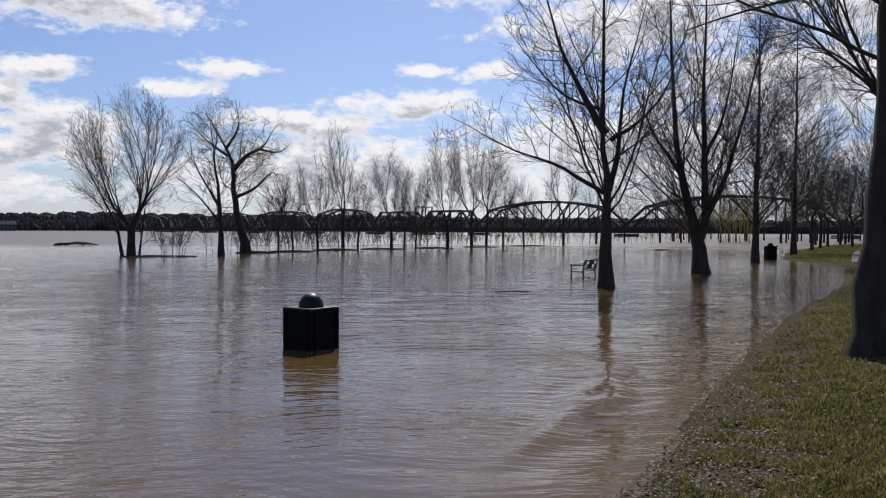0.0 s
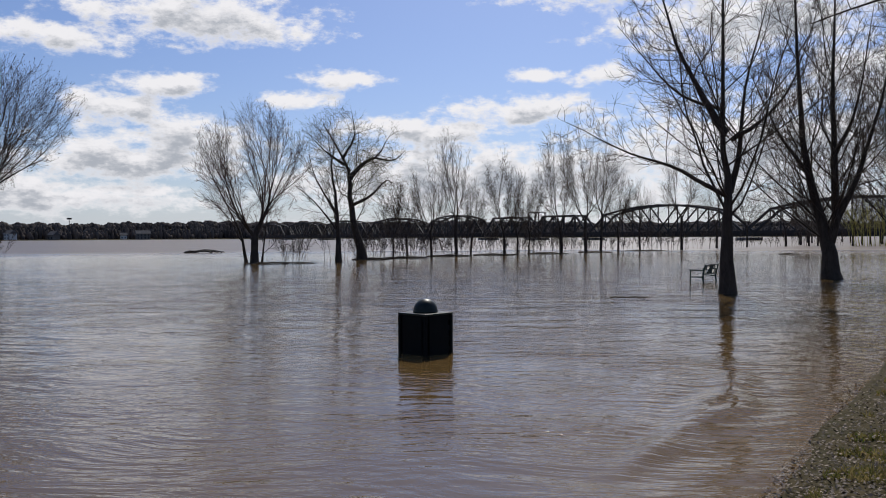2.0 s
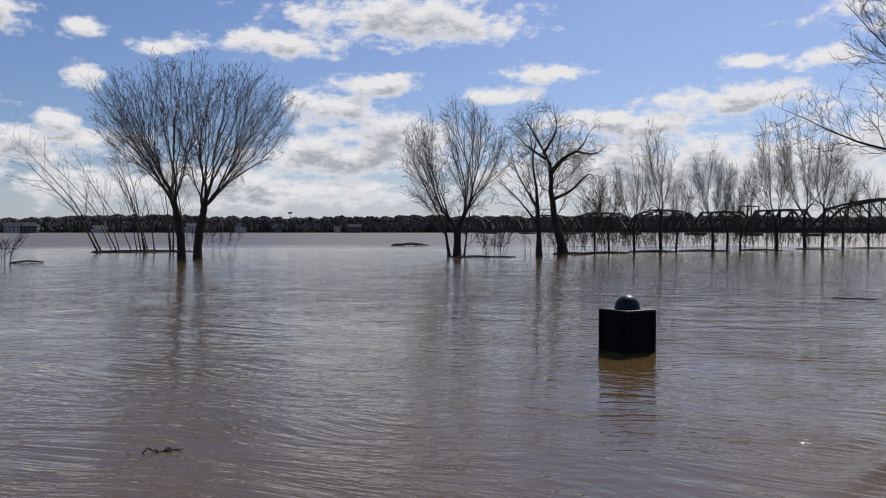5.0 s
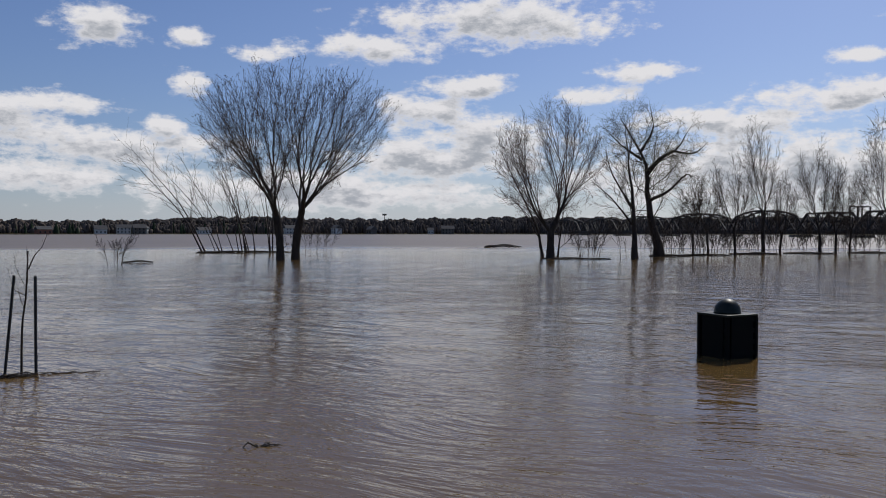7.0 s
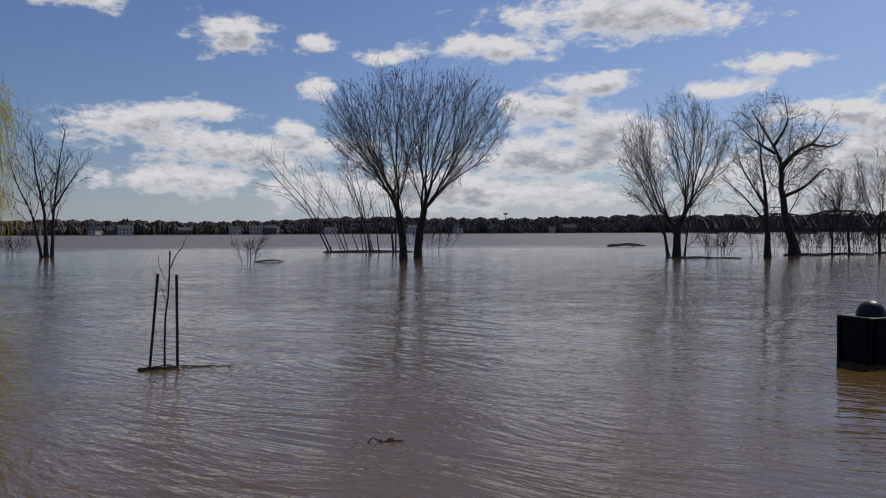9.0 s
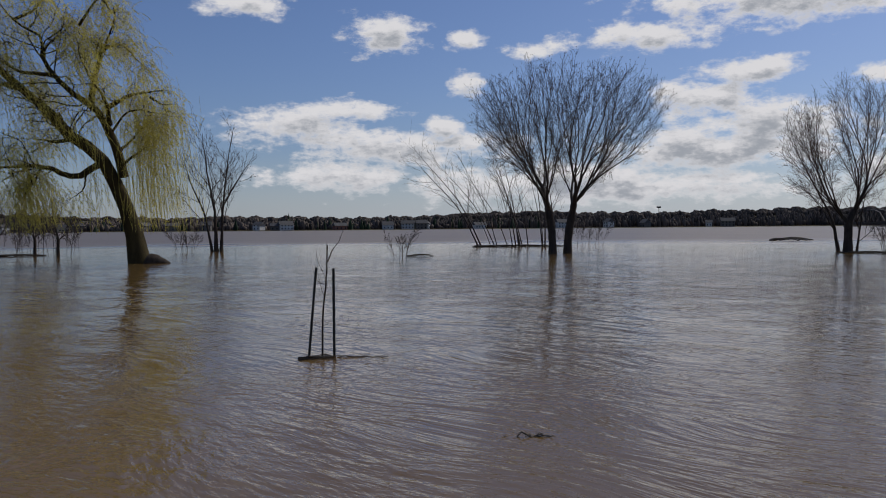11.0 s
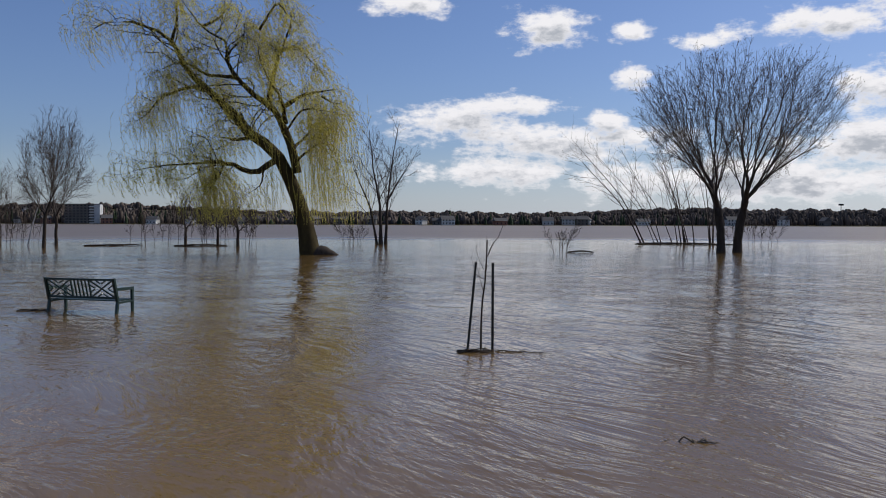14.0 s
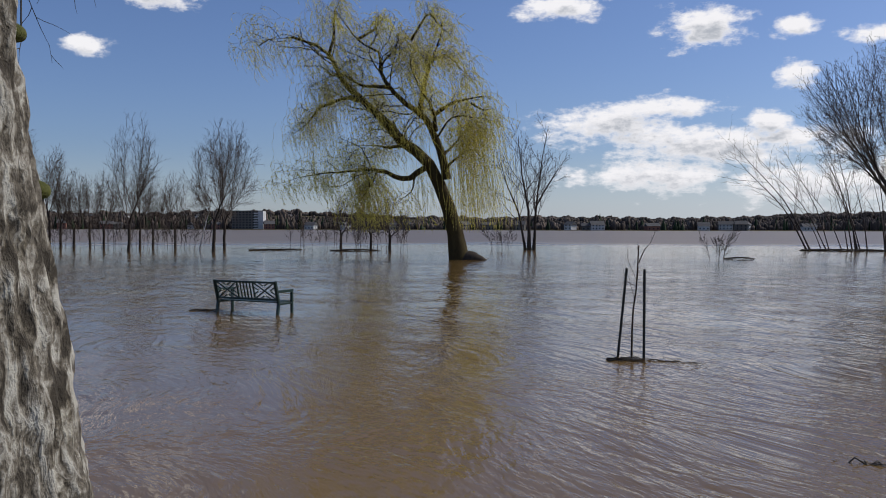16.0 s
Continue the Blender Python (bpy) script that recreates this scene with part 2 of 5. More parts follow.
def bar(bm, a, b, w, h=None, bevel=0.0):
    """A beam of w by h from a to b."""
    a, b = Vector(a), Vector(b)
    turn = (b - a).to_track_quat("Z", "Y" if abs((b - a).normalized().y) < 0.99 else "X").to_matrix().to_4x4()
    box(bm, (a + b) / 2, (w, h or w, (b - a).length), turn, bevel)


def tubes(points, radii, sides):
    """Vertices and quads of tapered tubes: points (m, n, 3), radii (m, n)."""
    m, n, _ = points.shape
    along = np.gradient(points, axis=1)
    along /= np.linalg.norm(along, axis=2, keepdims=True) + 1e-9
    ref = np.where(np.abs(along[:, :1, 2:3]) > 0.8, np.array([1.0, 0, 0]), np.array([0, 0, 1.0]))
    u = np.cross(along, ref)
    u /= np.linalg.norm(u, axis=2, keepdims=True) + 1e-9
    v = np.cross(along, u)
    ang = np.arange(sides) * 2 * np.pi / sides
    ring = u[:, :, None] * np.cos(ang)[:, None] + v[:, :, None] * np.sin(ang)[:, None]
    verts = points[:, :, None] + ring * radii[:, :, None, None]
    i = np.arange(m * n * sides).reshape(m, n, sides)
    a, b = i[:, :-1], i[:, 1:]
    quads = np.stack([a, np.roll(a, -1, 2), np.roll(b, -1, 2), b], -1).reshape(-1, 4)
    return verts.reshape(-1, 3), quads


def joined(sets):
    verts, faces, base = [], [], 0
    for v, f in sets:
        verts.append(v), faces.append(f + base)
        base += len(v)
    return np.concatenate(verts), np.concatenate(faces)


def resample(points, n, rng, wiggle=0.0):
    """A smooth line of n points through a few."""
    p = np.asarray(points, float)
    p = np.vstack([2 * p[0] - p[1], p, 2 * p[-1] - p[-2]])
    out = []
    for t in np.linspace(0, len(p) - 3 - 1e-6, n):
        k, u = int(t), t - int(t)
        a, b, c, d = p[k:k + 4]
        out.append(0.5 * (2 * b + (c - a) * u + (2 * a - 5 * b + 4 * c - d) * u * u + (3 * b - a - 3 * c + d) * u ** 3))
    out = np.array(out)
    out[1:] += rng.normal(0, wiggle, out[1:].shape)
    return out


def branch_out(rng, points, radii, count, t0, t1, ratio, angle, up, wiggle, n, shrink=0.55, thin=0.6, floor=0.007, least=0.0, slim=0.012, most=99.0):
    """Children of all branches at once. ratio: length to the parent's; angle: degrees off it; up: pull towards the sky per step."""
    m, k, _ = points.shape
    length = np.linalg.norm(np.diff(points, axis=1), axis=2).sum(1)
    j = np.arange(count)
    t = t0 + (t1 - t0) * (j[None] + rng.random((m, count))) / count
    s = t * (k - 1)
    lo = np.minimum(s.astype(int), k - 2)
    fr = (s - lo)[..., None]
    row = np.arange(m)[:, None]
    start = points[row, lo] * (1 - fr) + points[row, lo + 1] * fr
    ahead = points[row, lo + 1] - points[row, lo]
    ahead /= np.linalg.norm(ahead, axis=2, keepdims=True) + 1e-9
    r = (radii[row, lo] * (1 - fr[..., 0]) + radii[row, lo + 1] * fr[..., 0]) * thin * rng.uniform(0.75, 1.05, t.shape)
    size = length[:, None] * ratio * (1 - shrink * (t - t0) / max(1e-6, t1 - t0)) * rng.uniform(0.65, 1.2, t.shape)
    size = np.clip(size, least, most)
    r = np.minimum(r, slim * size + 0.002)
    turn = j[None] * 2.4 + rng.random((m, 1)) * 6.28 + rng.normal(0, 0.5, t.shape)
    side = np.cross(ahead, np.array([0.31, 0.2, 0.93]))
    side /= np.linalg.norm(side, axis=2, keepdims=True) + 1e-9
    other = np.cross(ahead, side)
    off = side * np.cos(turn)[..., None] + other * np.sin(turn)[..., None]
    a = np.radians(angle) * rng.uniform(0.7, 1.3, t.shape)[..., None]
    d = (ahead * np.cos(a) + off * np.sin(a)).reshape(-1, 3)
    p, step = start.reshape(-1, 3), (size / n).reshape(-1, 1)
    line = [p]
    for _ in range(n):
        d = d + rng.normal(0, wiggle, d.shape) + np.array([0, 0, up])
        d /= np.linalg.norm(d, axis=1, keepdims=True)
        p = p + d * step
        line.append(p)
    taper = np.linspace(1, 0.35, n + 1)[None]
    # short parents carry fewer children
    keep = (rng.random((m, count)) < np.clip(length / np.percentile(length, 85), 0.12, 1.0)[:, None]).ravel()
    return np.stack(line, 1)[keep], (np.maximum(r.reshape(-1, 1), floor) * taper)[keep]


def crown_of(rng, stems, levels, sides=(8, 5, 4, 3, 3), n=12):
    """Stems, given by a few points and two radii, and the levels of branches on them: tubes for the trunk and for the crown."""
    points = np.stack([resample(p, n, rng, 0.03 * min(1.0, r0 * 4)) for p, r0, r1 in stems])
    radii = np.stack([min(r1, 0.008 if p[0][2] > 0 else r1) + (r0 - r1) * (1 - np.linspace(0, 1, n)) ** 1.25 for p, r0, r1 in stems])
    for i, (p, r0, r1) in enumerate(stems):
        if p[0][2] < 0:
            radii[i, 0] *= 1.45
            radii[i, 1] *= 1.12
    trunk, crown = [tubes(points, radii, sides[0])], []
    last = (points, radii)
    for i, level in enumerate(levels):
        last = branch_out(rng, *last, **level)
        (trunk if i == 0 else crown).append(tubes(*last, sides[min(i + 1, len(sides) - 1)]))
    return trunk, crown, last


def level(count, t0, ratio, angle, up=0.05, wiggle=0.1, n=5, t1=1.0, **more):
    return dict(count=count, t0=t0, t1=t1, ratio=ratio, angle=angle, up=up, wiggle=wiggle, n=n, **more)


def tree(m, stems, levels, seed, label, group="", bark=BARK, twig=TWIG, category="tree", name="tree"):
    rng = np.random.default_rng(seed)
    trunk, crown, _ = crown_of(rng, stems, levels)
    top = thing(name, m, label, category, group)
    part("trunk", smooth_shade(mesh_of("trunk", *joined(trunk))), bark, top)
    if crown:
        part("crown", mesh_of("crown", *joined(crown)), twig, top)
    return top


BED = -0.45


def within(rng, count, profile, deep=0.85, lean=0.0, rim=0.6):
    """Points that fill a crown of which the half width is given at some heights; fuller towards its rim."""
    heights, halves = np.array(profile, float).T
    z = rng.uniform(heights[0], heights[-1], count * 5)
    half = np.interp(z, heights, halves)
    keep = rng.random(len(z)) < (half / halves.max()) ** 1.4
    z, half = z[keep][:count], half[keep][:count]
    a, r = rng.uniform(0, 6.283, len(z)), rng.random(len(z)) ** (0.5 * rim) * half
    return np.stack([r * np.cos(a) + lean * (z - heights[0]) / (heights[-1] - heights[0]), r * np.sin(a) * deep, z], 1)


def forked(rng, trunk, goals, step=0.35, bend=0.5, wiggle=0.05, run=(0.2, 0.36), early=0.42, bow=0.9):
    """A trunk that forks again and again, each limb bound for a share of the goals. Gives the nodes and the parent of each."""
    pos, parent, heart = [], [], np.mean(goals, axis=0)
    def walk_on(p, way, far, aim, last, hold):
        """Nodes from p over a distance, turning from its way to the aim."""
        count = max(1, int(round(far / step)))
        for i in range(count):
            to = aim - p
            to /= np.linalg.norm(to) + 1e-9
            way = way * hold + to * (1 - hold) + rng.normal(0, wiggle, 3)
            way /= np.linalg.norm(way)
            p = p + way * far / count
            pos.append(p), parent.append(last)
            last = len(pos) - 1
        return p, way, last
    line = resample(trunk, max(3, int(np.linalg.norm(np.diff(np.asarray(trunk, float), axis=0), axis=1).sum() / step)), rng, 0.015)
    for i, q in enumerate(line):
        pos.append(q), parent.append(i - 1)
    start = line[-1] - line[-2]
    todo = [(line[-1], start / np.linalg.norm(start), np.asarray(goals, float), len(pos) - 1)]
    while todo:
        p, way, share, last = todo.pop()
        middle = share.mean(0)
        gap = np.linalg.norm(middle - p)
        if len(share) == 1:
            walk_on(p, way, gap, middle, last, bend)
            continue
        thick = len(share) > 0.06 * len(goals)
        # the great limbs bow outwards
        aim = middle + (middle - heart) * np.array([bow, bow, 0]) * min(1.0, len(share) / (0.3 * len(goals))) if len(share) < len(goals) else middle * np.array([0.3, 0.3, 1])
        p, way, last = walk_on(p, way, gap * rng.uniform(*run) * (early if thick else 1.0), aim, last, 0.45 if thick else bend + 0.2)
        aims = share - p
        aims /= np.linalg.norm(aims, axis=1, keepdims=True) + 1e-9
        spread = aims - aims.mean(0)
        axis = np.linalg.svd(spread, full_matrices=False)[2][0] if len(share) > 2 else spread[0]
        order = np.argsort(spread @ axis)
        cut = min(len(share) - 1, max(1, int(round(len(share) * rng.uniform(0.3, 0.7)))))
        todo.append((p, way, share[order[:cut]], last)), todo.append((p, way, share[order[cut:]], last))
    return np.array(pos), np.array(parent)


def limbs_of(pos, parent, r0, tip=0.007):
    """Splits grown nodes into limbs with radii that follow what each one carries."""
    count = len(pos)
    load, heavy = np.zeros(count), np.full(count, -1)
    for i in range(count - 1, -1, -1):
        load[i] = max(load[i], 1.0)
        p = parent[i]
        if p >= 0:
            load[p] += load[i]
    for i in range(count):
        p = parent[i]
        if p >= 0 and (heavy[p] < 0 or load[i] > load[heavy[p]]):
            heavy[p] = i
    radius = tip * load ** (math.log(r0 / tip) / math.log(load.max()))
    lines = []
    for i in range(count):
        p = parent[i]
        if p >= 0 and heavy[p] == i:
            continue
        line, rad = ([pos[p]], [radius[i]]) if p >= 0 else ([], [])
        while i >= 0:
            line.append(pos[i]), rad.append(radius[i])
            i = heavy[i]
        if len(line) > 1:
            lines.append((np.array(line), np.array(rad)))
    return lines


def grown_tree(m, line, goals, r0, twigs, seed, label, group="", bark=BARK, twig=TWIG, bud=None, name="tree", step=0.35, wiggle=0.05, flare=1.4, bud_size=0.05, tip=0.007):
    """A tree whose trunk forks into a crown that fills the goals, with levels of fine twigs on the thin limbs."""
    rng = np.random.default_rng(seed)
    lines = limbs_of(*forked(rng, line, goals, step, wiggle=wiggle), r0, tip)
    lines[0][1][0] *= flare
    lines[0][1][1] *= 1 + (flare - 1) * 0.4
    bins = {}
    for p, r in lines:
        bins.setdefault((len(p), 9 if r[0] > 0.12 else 5 if r[0] > 0.035 else 3, r[0] > 0.05), []).append((p, r))
    sets = {True: [], False: []}
    for (n, sides, thick), group_of in bins.items():
        sets[thick].append(tubes(np.stack([p for p, r in group_of]), np.stack([r for p, r in group_of]), sides))
    thin = []
    for p, r in lines:
        for k in range(0, len(p) - 1, 4):
            if r[k] < 0.05:
                q = p[k:k + 5]
                run = np.linspace(0, len(q) - 1, 5)
                thin.append(np.stack([np.interp(run, np.arange(len(q)), c) for c in (*q.T, r[k:k + 5])], 1))
    thin = np.stack(thin)
    last = thin[..., :3], thin[..., 3]
    for lv in twigs:
        last = branch_out(rng, *last, **lv)
        sets[False].append(tubes(*last, 3))
    top = thing(name, m, label, "tree", group)
    part("trunk", smooth_shade(mesh_of("trunk", *joined(sets[True]))), bark, top)
    part("crown", mesh_of("crown", *joined(sets[False])), twig, top)
    if bud:
        ends = np.concatenate([last[0][:, -1], last[0][:, len(last[0][0]) // 2]])
        way = rng.normal(0, 1, ends.shape) + np.array([0, 0, 0.8])
        way /= np.linalg.norm(way, axis=1, keepdims=True)
        across = np.cross(way, rng.normal(0, 1, ends.shape))
        across /= np.linalg.norm(across, axis=1, keepdims=True) + 1e-9
        size = rng.uniform(0.6, 1.3, (len(ends), 1)) * bud_size
        v = np.stack([ends, ends + way * size * 0.5 + across * size * 0.3, ends + way * size, ends + way * size * 0.5 - across * size * 0.3], 1).reshape(-1, 3)
        tagged(part("buds", mesh_of("buds", v, np.arange(len(v)).reshape(-1, 4)), bud, top, "opening red-brown buds"), kind="stuff")
    return top


# ---- ground and water ----
SHORE = [(-400, -260), (-60, -36), (-8, -4.5), (-3.4, -0.6), (-1.4, 2.6), (0.5, 4.5), (1.29, 5.55), (1.98, 6.9), (3.66, 10.5), (7.4, 17.6), (13.6, 28),
         (21.0, 43), (21.8, 53), (30, 72), (48, 105), (75, 135), (120, 165), (240, 215), (900, 480), (3900, 1500)]


def line_distance(line, x, y):
    """Distance from a line, and its right-hand side as +1."""
    best, sign, square = np.full(x.shape, 1e9), np.ones(x.shape), np.zeros(x.shape)
    for (ax, ay), (bx, by) in zip(line, line[1:]):
        dx, dy = bx - ax, by - ay
        t = np.clip(((x - ax) * dx + (y - ay) * dy) / (dx * dx + dy * dy), 0, 1)
        d = np.hypot(x - ax - t * dx, y - ay - t * dy)
        side = ((x - ax) * dy - (y - ay) * dx) / math.hypot(dx, dy)
        # where two stretches meet, the one that the point lies more squarely beside decides
        closer = (d < best - 1e-6) | ((np.abs(d - best) <= 1e-6) & (np.abs(side) > square))
        best, sign, square = np.where(closer, d, best), np.where(closer, np.sign(side), sign), np.where(closer, np.abs(side), square)
    return best, sign


def shore_distance(x, y):
    """Metres inland of the waterline; negative over the flood."""
    best, sign = line_distance(SHORE, x, y)
    return best * sign


def ground_height(x, y):
    x, y = np.asarray(x, float), np.asarray(y, float)
    s = shore_distance(x, y) + 0.05 * np.sin(x * 1.3 + y * 0.7) + 0.04 * np.sin(x * 4.1 - y * 3.3) + 0.03 * np.sin(x * 7.7 + y * 9.1)
    bank = np.where(s < 0, np.maximum(BED, 0.09 * s), np.minimum(0.09 * s, 0.18 + 0.014 * s))
    bank = np.minimum(bank, 6.0)
    r, az = np.hypot(x, y), np.degrees(np.arctan2(-x, y))
    far = 820 + 60 * np.sin(np.radians(az) * 5) + 25 * np.sin(np.radians(az) * 17)
    hill = np.clip((r - far) * 0.02, -0.45, 1.5) + np.clip((r - far - 60) / 700, 0, 1) ** 1.2 * np.interp(az, [-40, 0, 42, 52, 66, 74, 100], [0.9, 1.15, 1.3, 0.8, 0.75, 1.25, 1.4]) * (17 + 2 * np.sin(np.radians(az) * 6 + 1) + 1.5 * np.sin(np.radians(az) * 19))
    return np.where(s < -2, np.maximum(bank, hill), np.maximum(bank, np.where(r > 500, hill, -9)))


def ground():
    rings, spokes = 170, 540
    r = np.concatenate([[0.0], np.geomspace(0.3, 3900, rings)])
    a = np.arange(spokes) * 2 * np.pi / spokes
    x, y = np.outer(r, np.sin(a)), np.outer(r, np.cos(a))
    z = ground_height(x, y)
    verts = np.stack([x, y, z], -1).reshape(-1, 3)
    i = np.arange(len(r) * spokes).reshape(len(r), spokes)
    q = np.stack([i[:-1], i[1:], np.roll(i[1:], -1, 1), np.roll(i[:-1], -1, 1)], -1).reshape(-1, 4)
    ob = part("ground", smooth_shade(mesh_of("ground", verts, q)), SOIL)
    tagged(ob, "flooded river plain with a brown-green grass bank", "ground", kind="structure")
    r = np.concatenate([[0.0], np.geomspace(1.5, 40, 330), np.geomspace(41, 3900, 60)])
    spokes = 640
    a = np.arange(spokes) * 2 * np.pi / spokes
    x, y = np.outer(r, np.sin(a)), np.outer(r, np.cos(a))
    # the flow piles up in a low crest over the drowned edge of the footpath
    z = np.zeros(x.shape)
    for line, tall in [([(0.45, 6.3), (1.0, 7.6), (1.8, 9.2), (2.4, 11.2)], 0.028)]:
        d, _ = line_distance(line, x, y)
        d = d + 0.12 * np.sin(x * 2.7) + 0.08 * np.sin(y * 3.3)
        z += tall * np.exp(-(d / 0.16) ** 2) - 0.7 * tall * np.exp(-((d - 0.36) / 0.24) ** 2)
    i = np.arange(len(r) * spokes).reshape(len(r), spokes)
    q = np.stack([i[:-1], i[1:], np.roll(i[1:], -1, 1), np.roll(i[:-1], -1, 1)], -1).reshape(-1, 4)
    ob = part("water", smooth_shade(mesh_of("water", np.stack([x, y, z], -1).reshape(-1, 3), q[:, ::-1])), WATER)
    tagged(ob, "wide silty brown flood water with wind ripples", "water", kind="structure")


ground()


# ---- trees ----
MID = [level(13, 0.22, 0.42, 38, 0.07, 0.09, 6, slim=0.009, thin=0.5), level(8, 0.15, 0.5, 36, 0.05, 0.1, 5, shrink=0.45, slim=0.010, floor=0.011), level(6, 0.15, 0.5, 36, 0.04, 0.1, 3, shrink=0.3, least=0.5, floor=0.010)]

# the rounded maple at the end of the drowned strip
rng = np.random.default_rng(11)
VASE_TWIGS = [level(4, 0.1, 0.75, 38, 0.05, 0.1, 3, shrink=0.3, least=0.35, most=0.9, slim=0.009, floor=0.0075), level(2, 0.2, 0.55, 42, 0.04, 0.1, 2, shrink=0.3, least=0.2, most=0.4, floor=0.0065)]
grown_tree(site(20.72, 57.8), [(0, 0, BED), (0, 0, 0.5), (0.03, 0, 0.9)],
           within(rng, 430, [(2.6, 1.6), (4.0, 3.2), (6.0, 4.0), (7.6, 4.1), (9.0, 3.5), (10.4, 2.4), (11.3, 1.0)], lean=-0.1), 0.25, VASE_TWIGS, 1,
           "bare many-stemmed maple with red-brown buds standing in flood water", "riverside trees", twig=RED_TWIG, bud=RED_TWIG)
tree(site(21.4, 61.0), [([(0.2, 0, BED), (-0.2, 0, 2.0), (-1.4, 0, 4.6), (-3.0, 0, 8.0)], 0.13, 0.01), ([(1.2, 0, BED), (1.5, 0, 2.0), (1.9, 0, 5.0)], 0.09, 0.01)], MID, 2,
     "slim leaning bare tree standing in flood water", "riverside trees", twig=RED_TWIG)

# the crooked tree beside it, with fine greenish twigs
tree(site(13.37, 64.7), [([(0, 0, BED), (-0.5, 0, 2.2), (-1.0, 0, 4.4), (-1.0, 0, 6.6), (-1.9, 0.2, 8.6), (-3.0, 0.4, 10.6)], 0.36, 0.03),
                         ([(-1.0, 0, 6.4), (0.2, 0.3, 7.6), (1.3, 0.5, 8.3), (2.4, 0.3, 10.2)], 0.24, 0.03), ([(-1.5, 0.1, 8.0), (-0.6, 0.5, 9.8), (-0.9, 0.3, 11.9)], 0.14, 0.02),
                         ([(-1.4, 0, 7.4), (-2.8, -0.4, 8.4), (-4.3, -0.6, 9.9)], 0.14, 0.02), ([(-0.9, 0, 4.2), (0.6, -0.5, 5.0), (1.9, -0.3, 6.2), (2.6, 0, 5.4)], 0.16, 0.02),
                         ([(0.8, 0.3, 8.0), (2.4, 0.2, 7.8), (3.4, 0.1, 8.6)], 0.12, 0.02)],
     [level(19, 0.25, 0.48, 58, 0.03, 0.24, 7, slim=0.010, thin=0.42), level(13, 0.15, 0.6, 50, 0.0, 0.22, 6, slim=0.009, floor=0.009), level(9, 0.1, 0.6, 45, 0.0, 0.18, 4, least=0.6, floor=0.007)], 3,
     "gnarled tree with crooked limbs and greenish twigs in flood water", "riverside trees",
     twig=rough_material("greenish_twigs", (0.06, 0.055, 0.03), (0.14, 0.125, 0.065), 2.0, 0.85, 0.0))
tree(site(15.03, 59.2), [([(0, 0, BED), (-0.1, 0, 3), (-0.4, 0, 6), (-0.7, 0, 9.2)], 0.22, 0.02), ([(-0.05, 0, 2.2), (-1.6, 0, 4.2), (-3.2, 0, 5.6)], 0.10, 0.02), ([(-0.2, 0, 3.6), (-1.6, 0.3, 6.0), (-2.1, 0.3, 8.0)], 0.10, 0.02)], MID, 4,
     "slender bare tree with a sideways limb standing in flood water", "riverside trees")


THIN_TWIGS = [level(5, 0.1, 0.75, 36, 0.06, 0.12, 2, shrink=0.3, least=0.5, most=1.2, slim=0.009, floor=0.010), level(2, 0.25, 0.55, 40, 0.04, 0.1, 1, shrink=0.3, least=0.3, most=0.6, floor=0.008)]


def river_tree(az, dist, high, half, seed, forks=2, lean=0.0, r=None, label="slender bare tree standing in flood water", group="riverside trees", levels=None, goals=None):
    rng = np.random.default_rng(seed + 500)
    r = r or 0.0125 * high
    split = high * rng.uniform(0.12, 0.2) if forks > 2 else high * rng.uniform(0.16, 0.28)
    half = half + 0.3
    wide = rng.uniform(0.5, 0.72)
    goals = within(rng, goals or int(40 + 26 * half), [(split * 1.1, half * 0.45), (high * 0.42, half * 0.9), (high * wide, half), (high * 0.85, half * 0.65), (high, half * 0.2)], lean=lean)
    return grown_tree(site(az, dist), [(0, 0, BED), (lean * 0.06, 0, split * 0.5), (lean * 0.12, 0, split)], goals, r, levels or THIN_TWIGS, seed, label, group, wiggle=0.07)


# azimuth, distance, height, half width, forks, lean
STRIP = [(8.61, 71.3, 8.6, 1.9, 2, -.8), (6.91, 77.7, 12.6, 2.0, 3, -.6), (5.9, 79, 7.5, 1.3, 1, .5), (3.56, 78.1, 10.4, 1.7, 2, -.3), (2.7, 80, 8.4, 1.5, 2, .6), (1.9, 82, 7.2, 1.6, 1, .8),
         (-0.36, 83.9, 12.9, 2.4, 3, -.9), (-2.01, 90.2, 14.6, 2.6, 3, -.9), (-3.0, 91, 12.5, 2.2, 2, .9), (-4.16, 94.3, 9.0, 2.0, 2, .3), (-5.6, 97, 8.5, 2.2, 2, -.5), (-8.31, 104.1, 13.0, 2.8, 2, .0),
         (-10.52, 120, 12.5, 3.0, 3, .4), (-12.4, 128, 11.0, 2.6, 2, .4), (-14.75, 137.1, 12.8, 4.0, 4, .0), (-16.1, 140, 11.5, 3.2, 2, .0), (-18.6, 142, 12, 3.2, 2, .2), (11.3, 70, 6.0, 1.6, 3, .3), (10.3, 72, 7.0, 1.8, 2, -1.0)]
for i, (a, d, h, w, k, l) in enumerate(STRIP):
    river_tree(a, d, h, w, 20 + i, k, l)

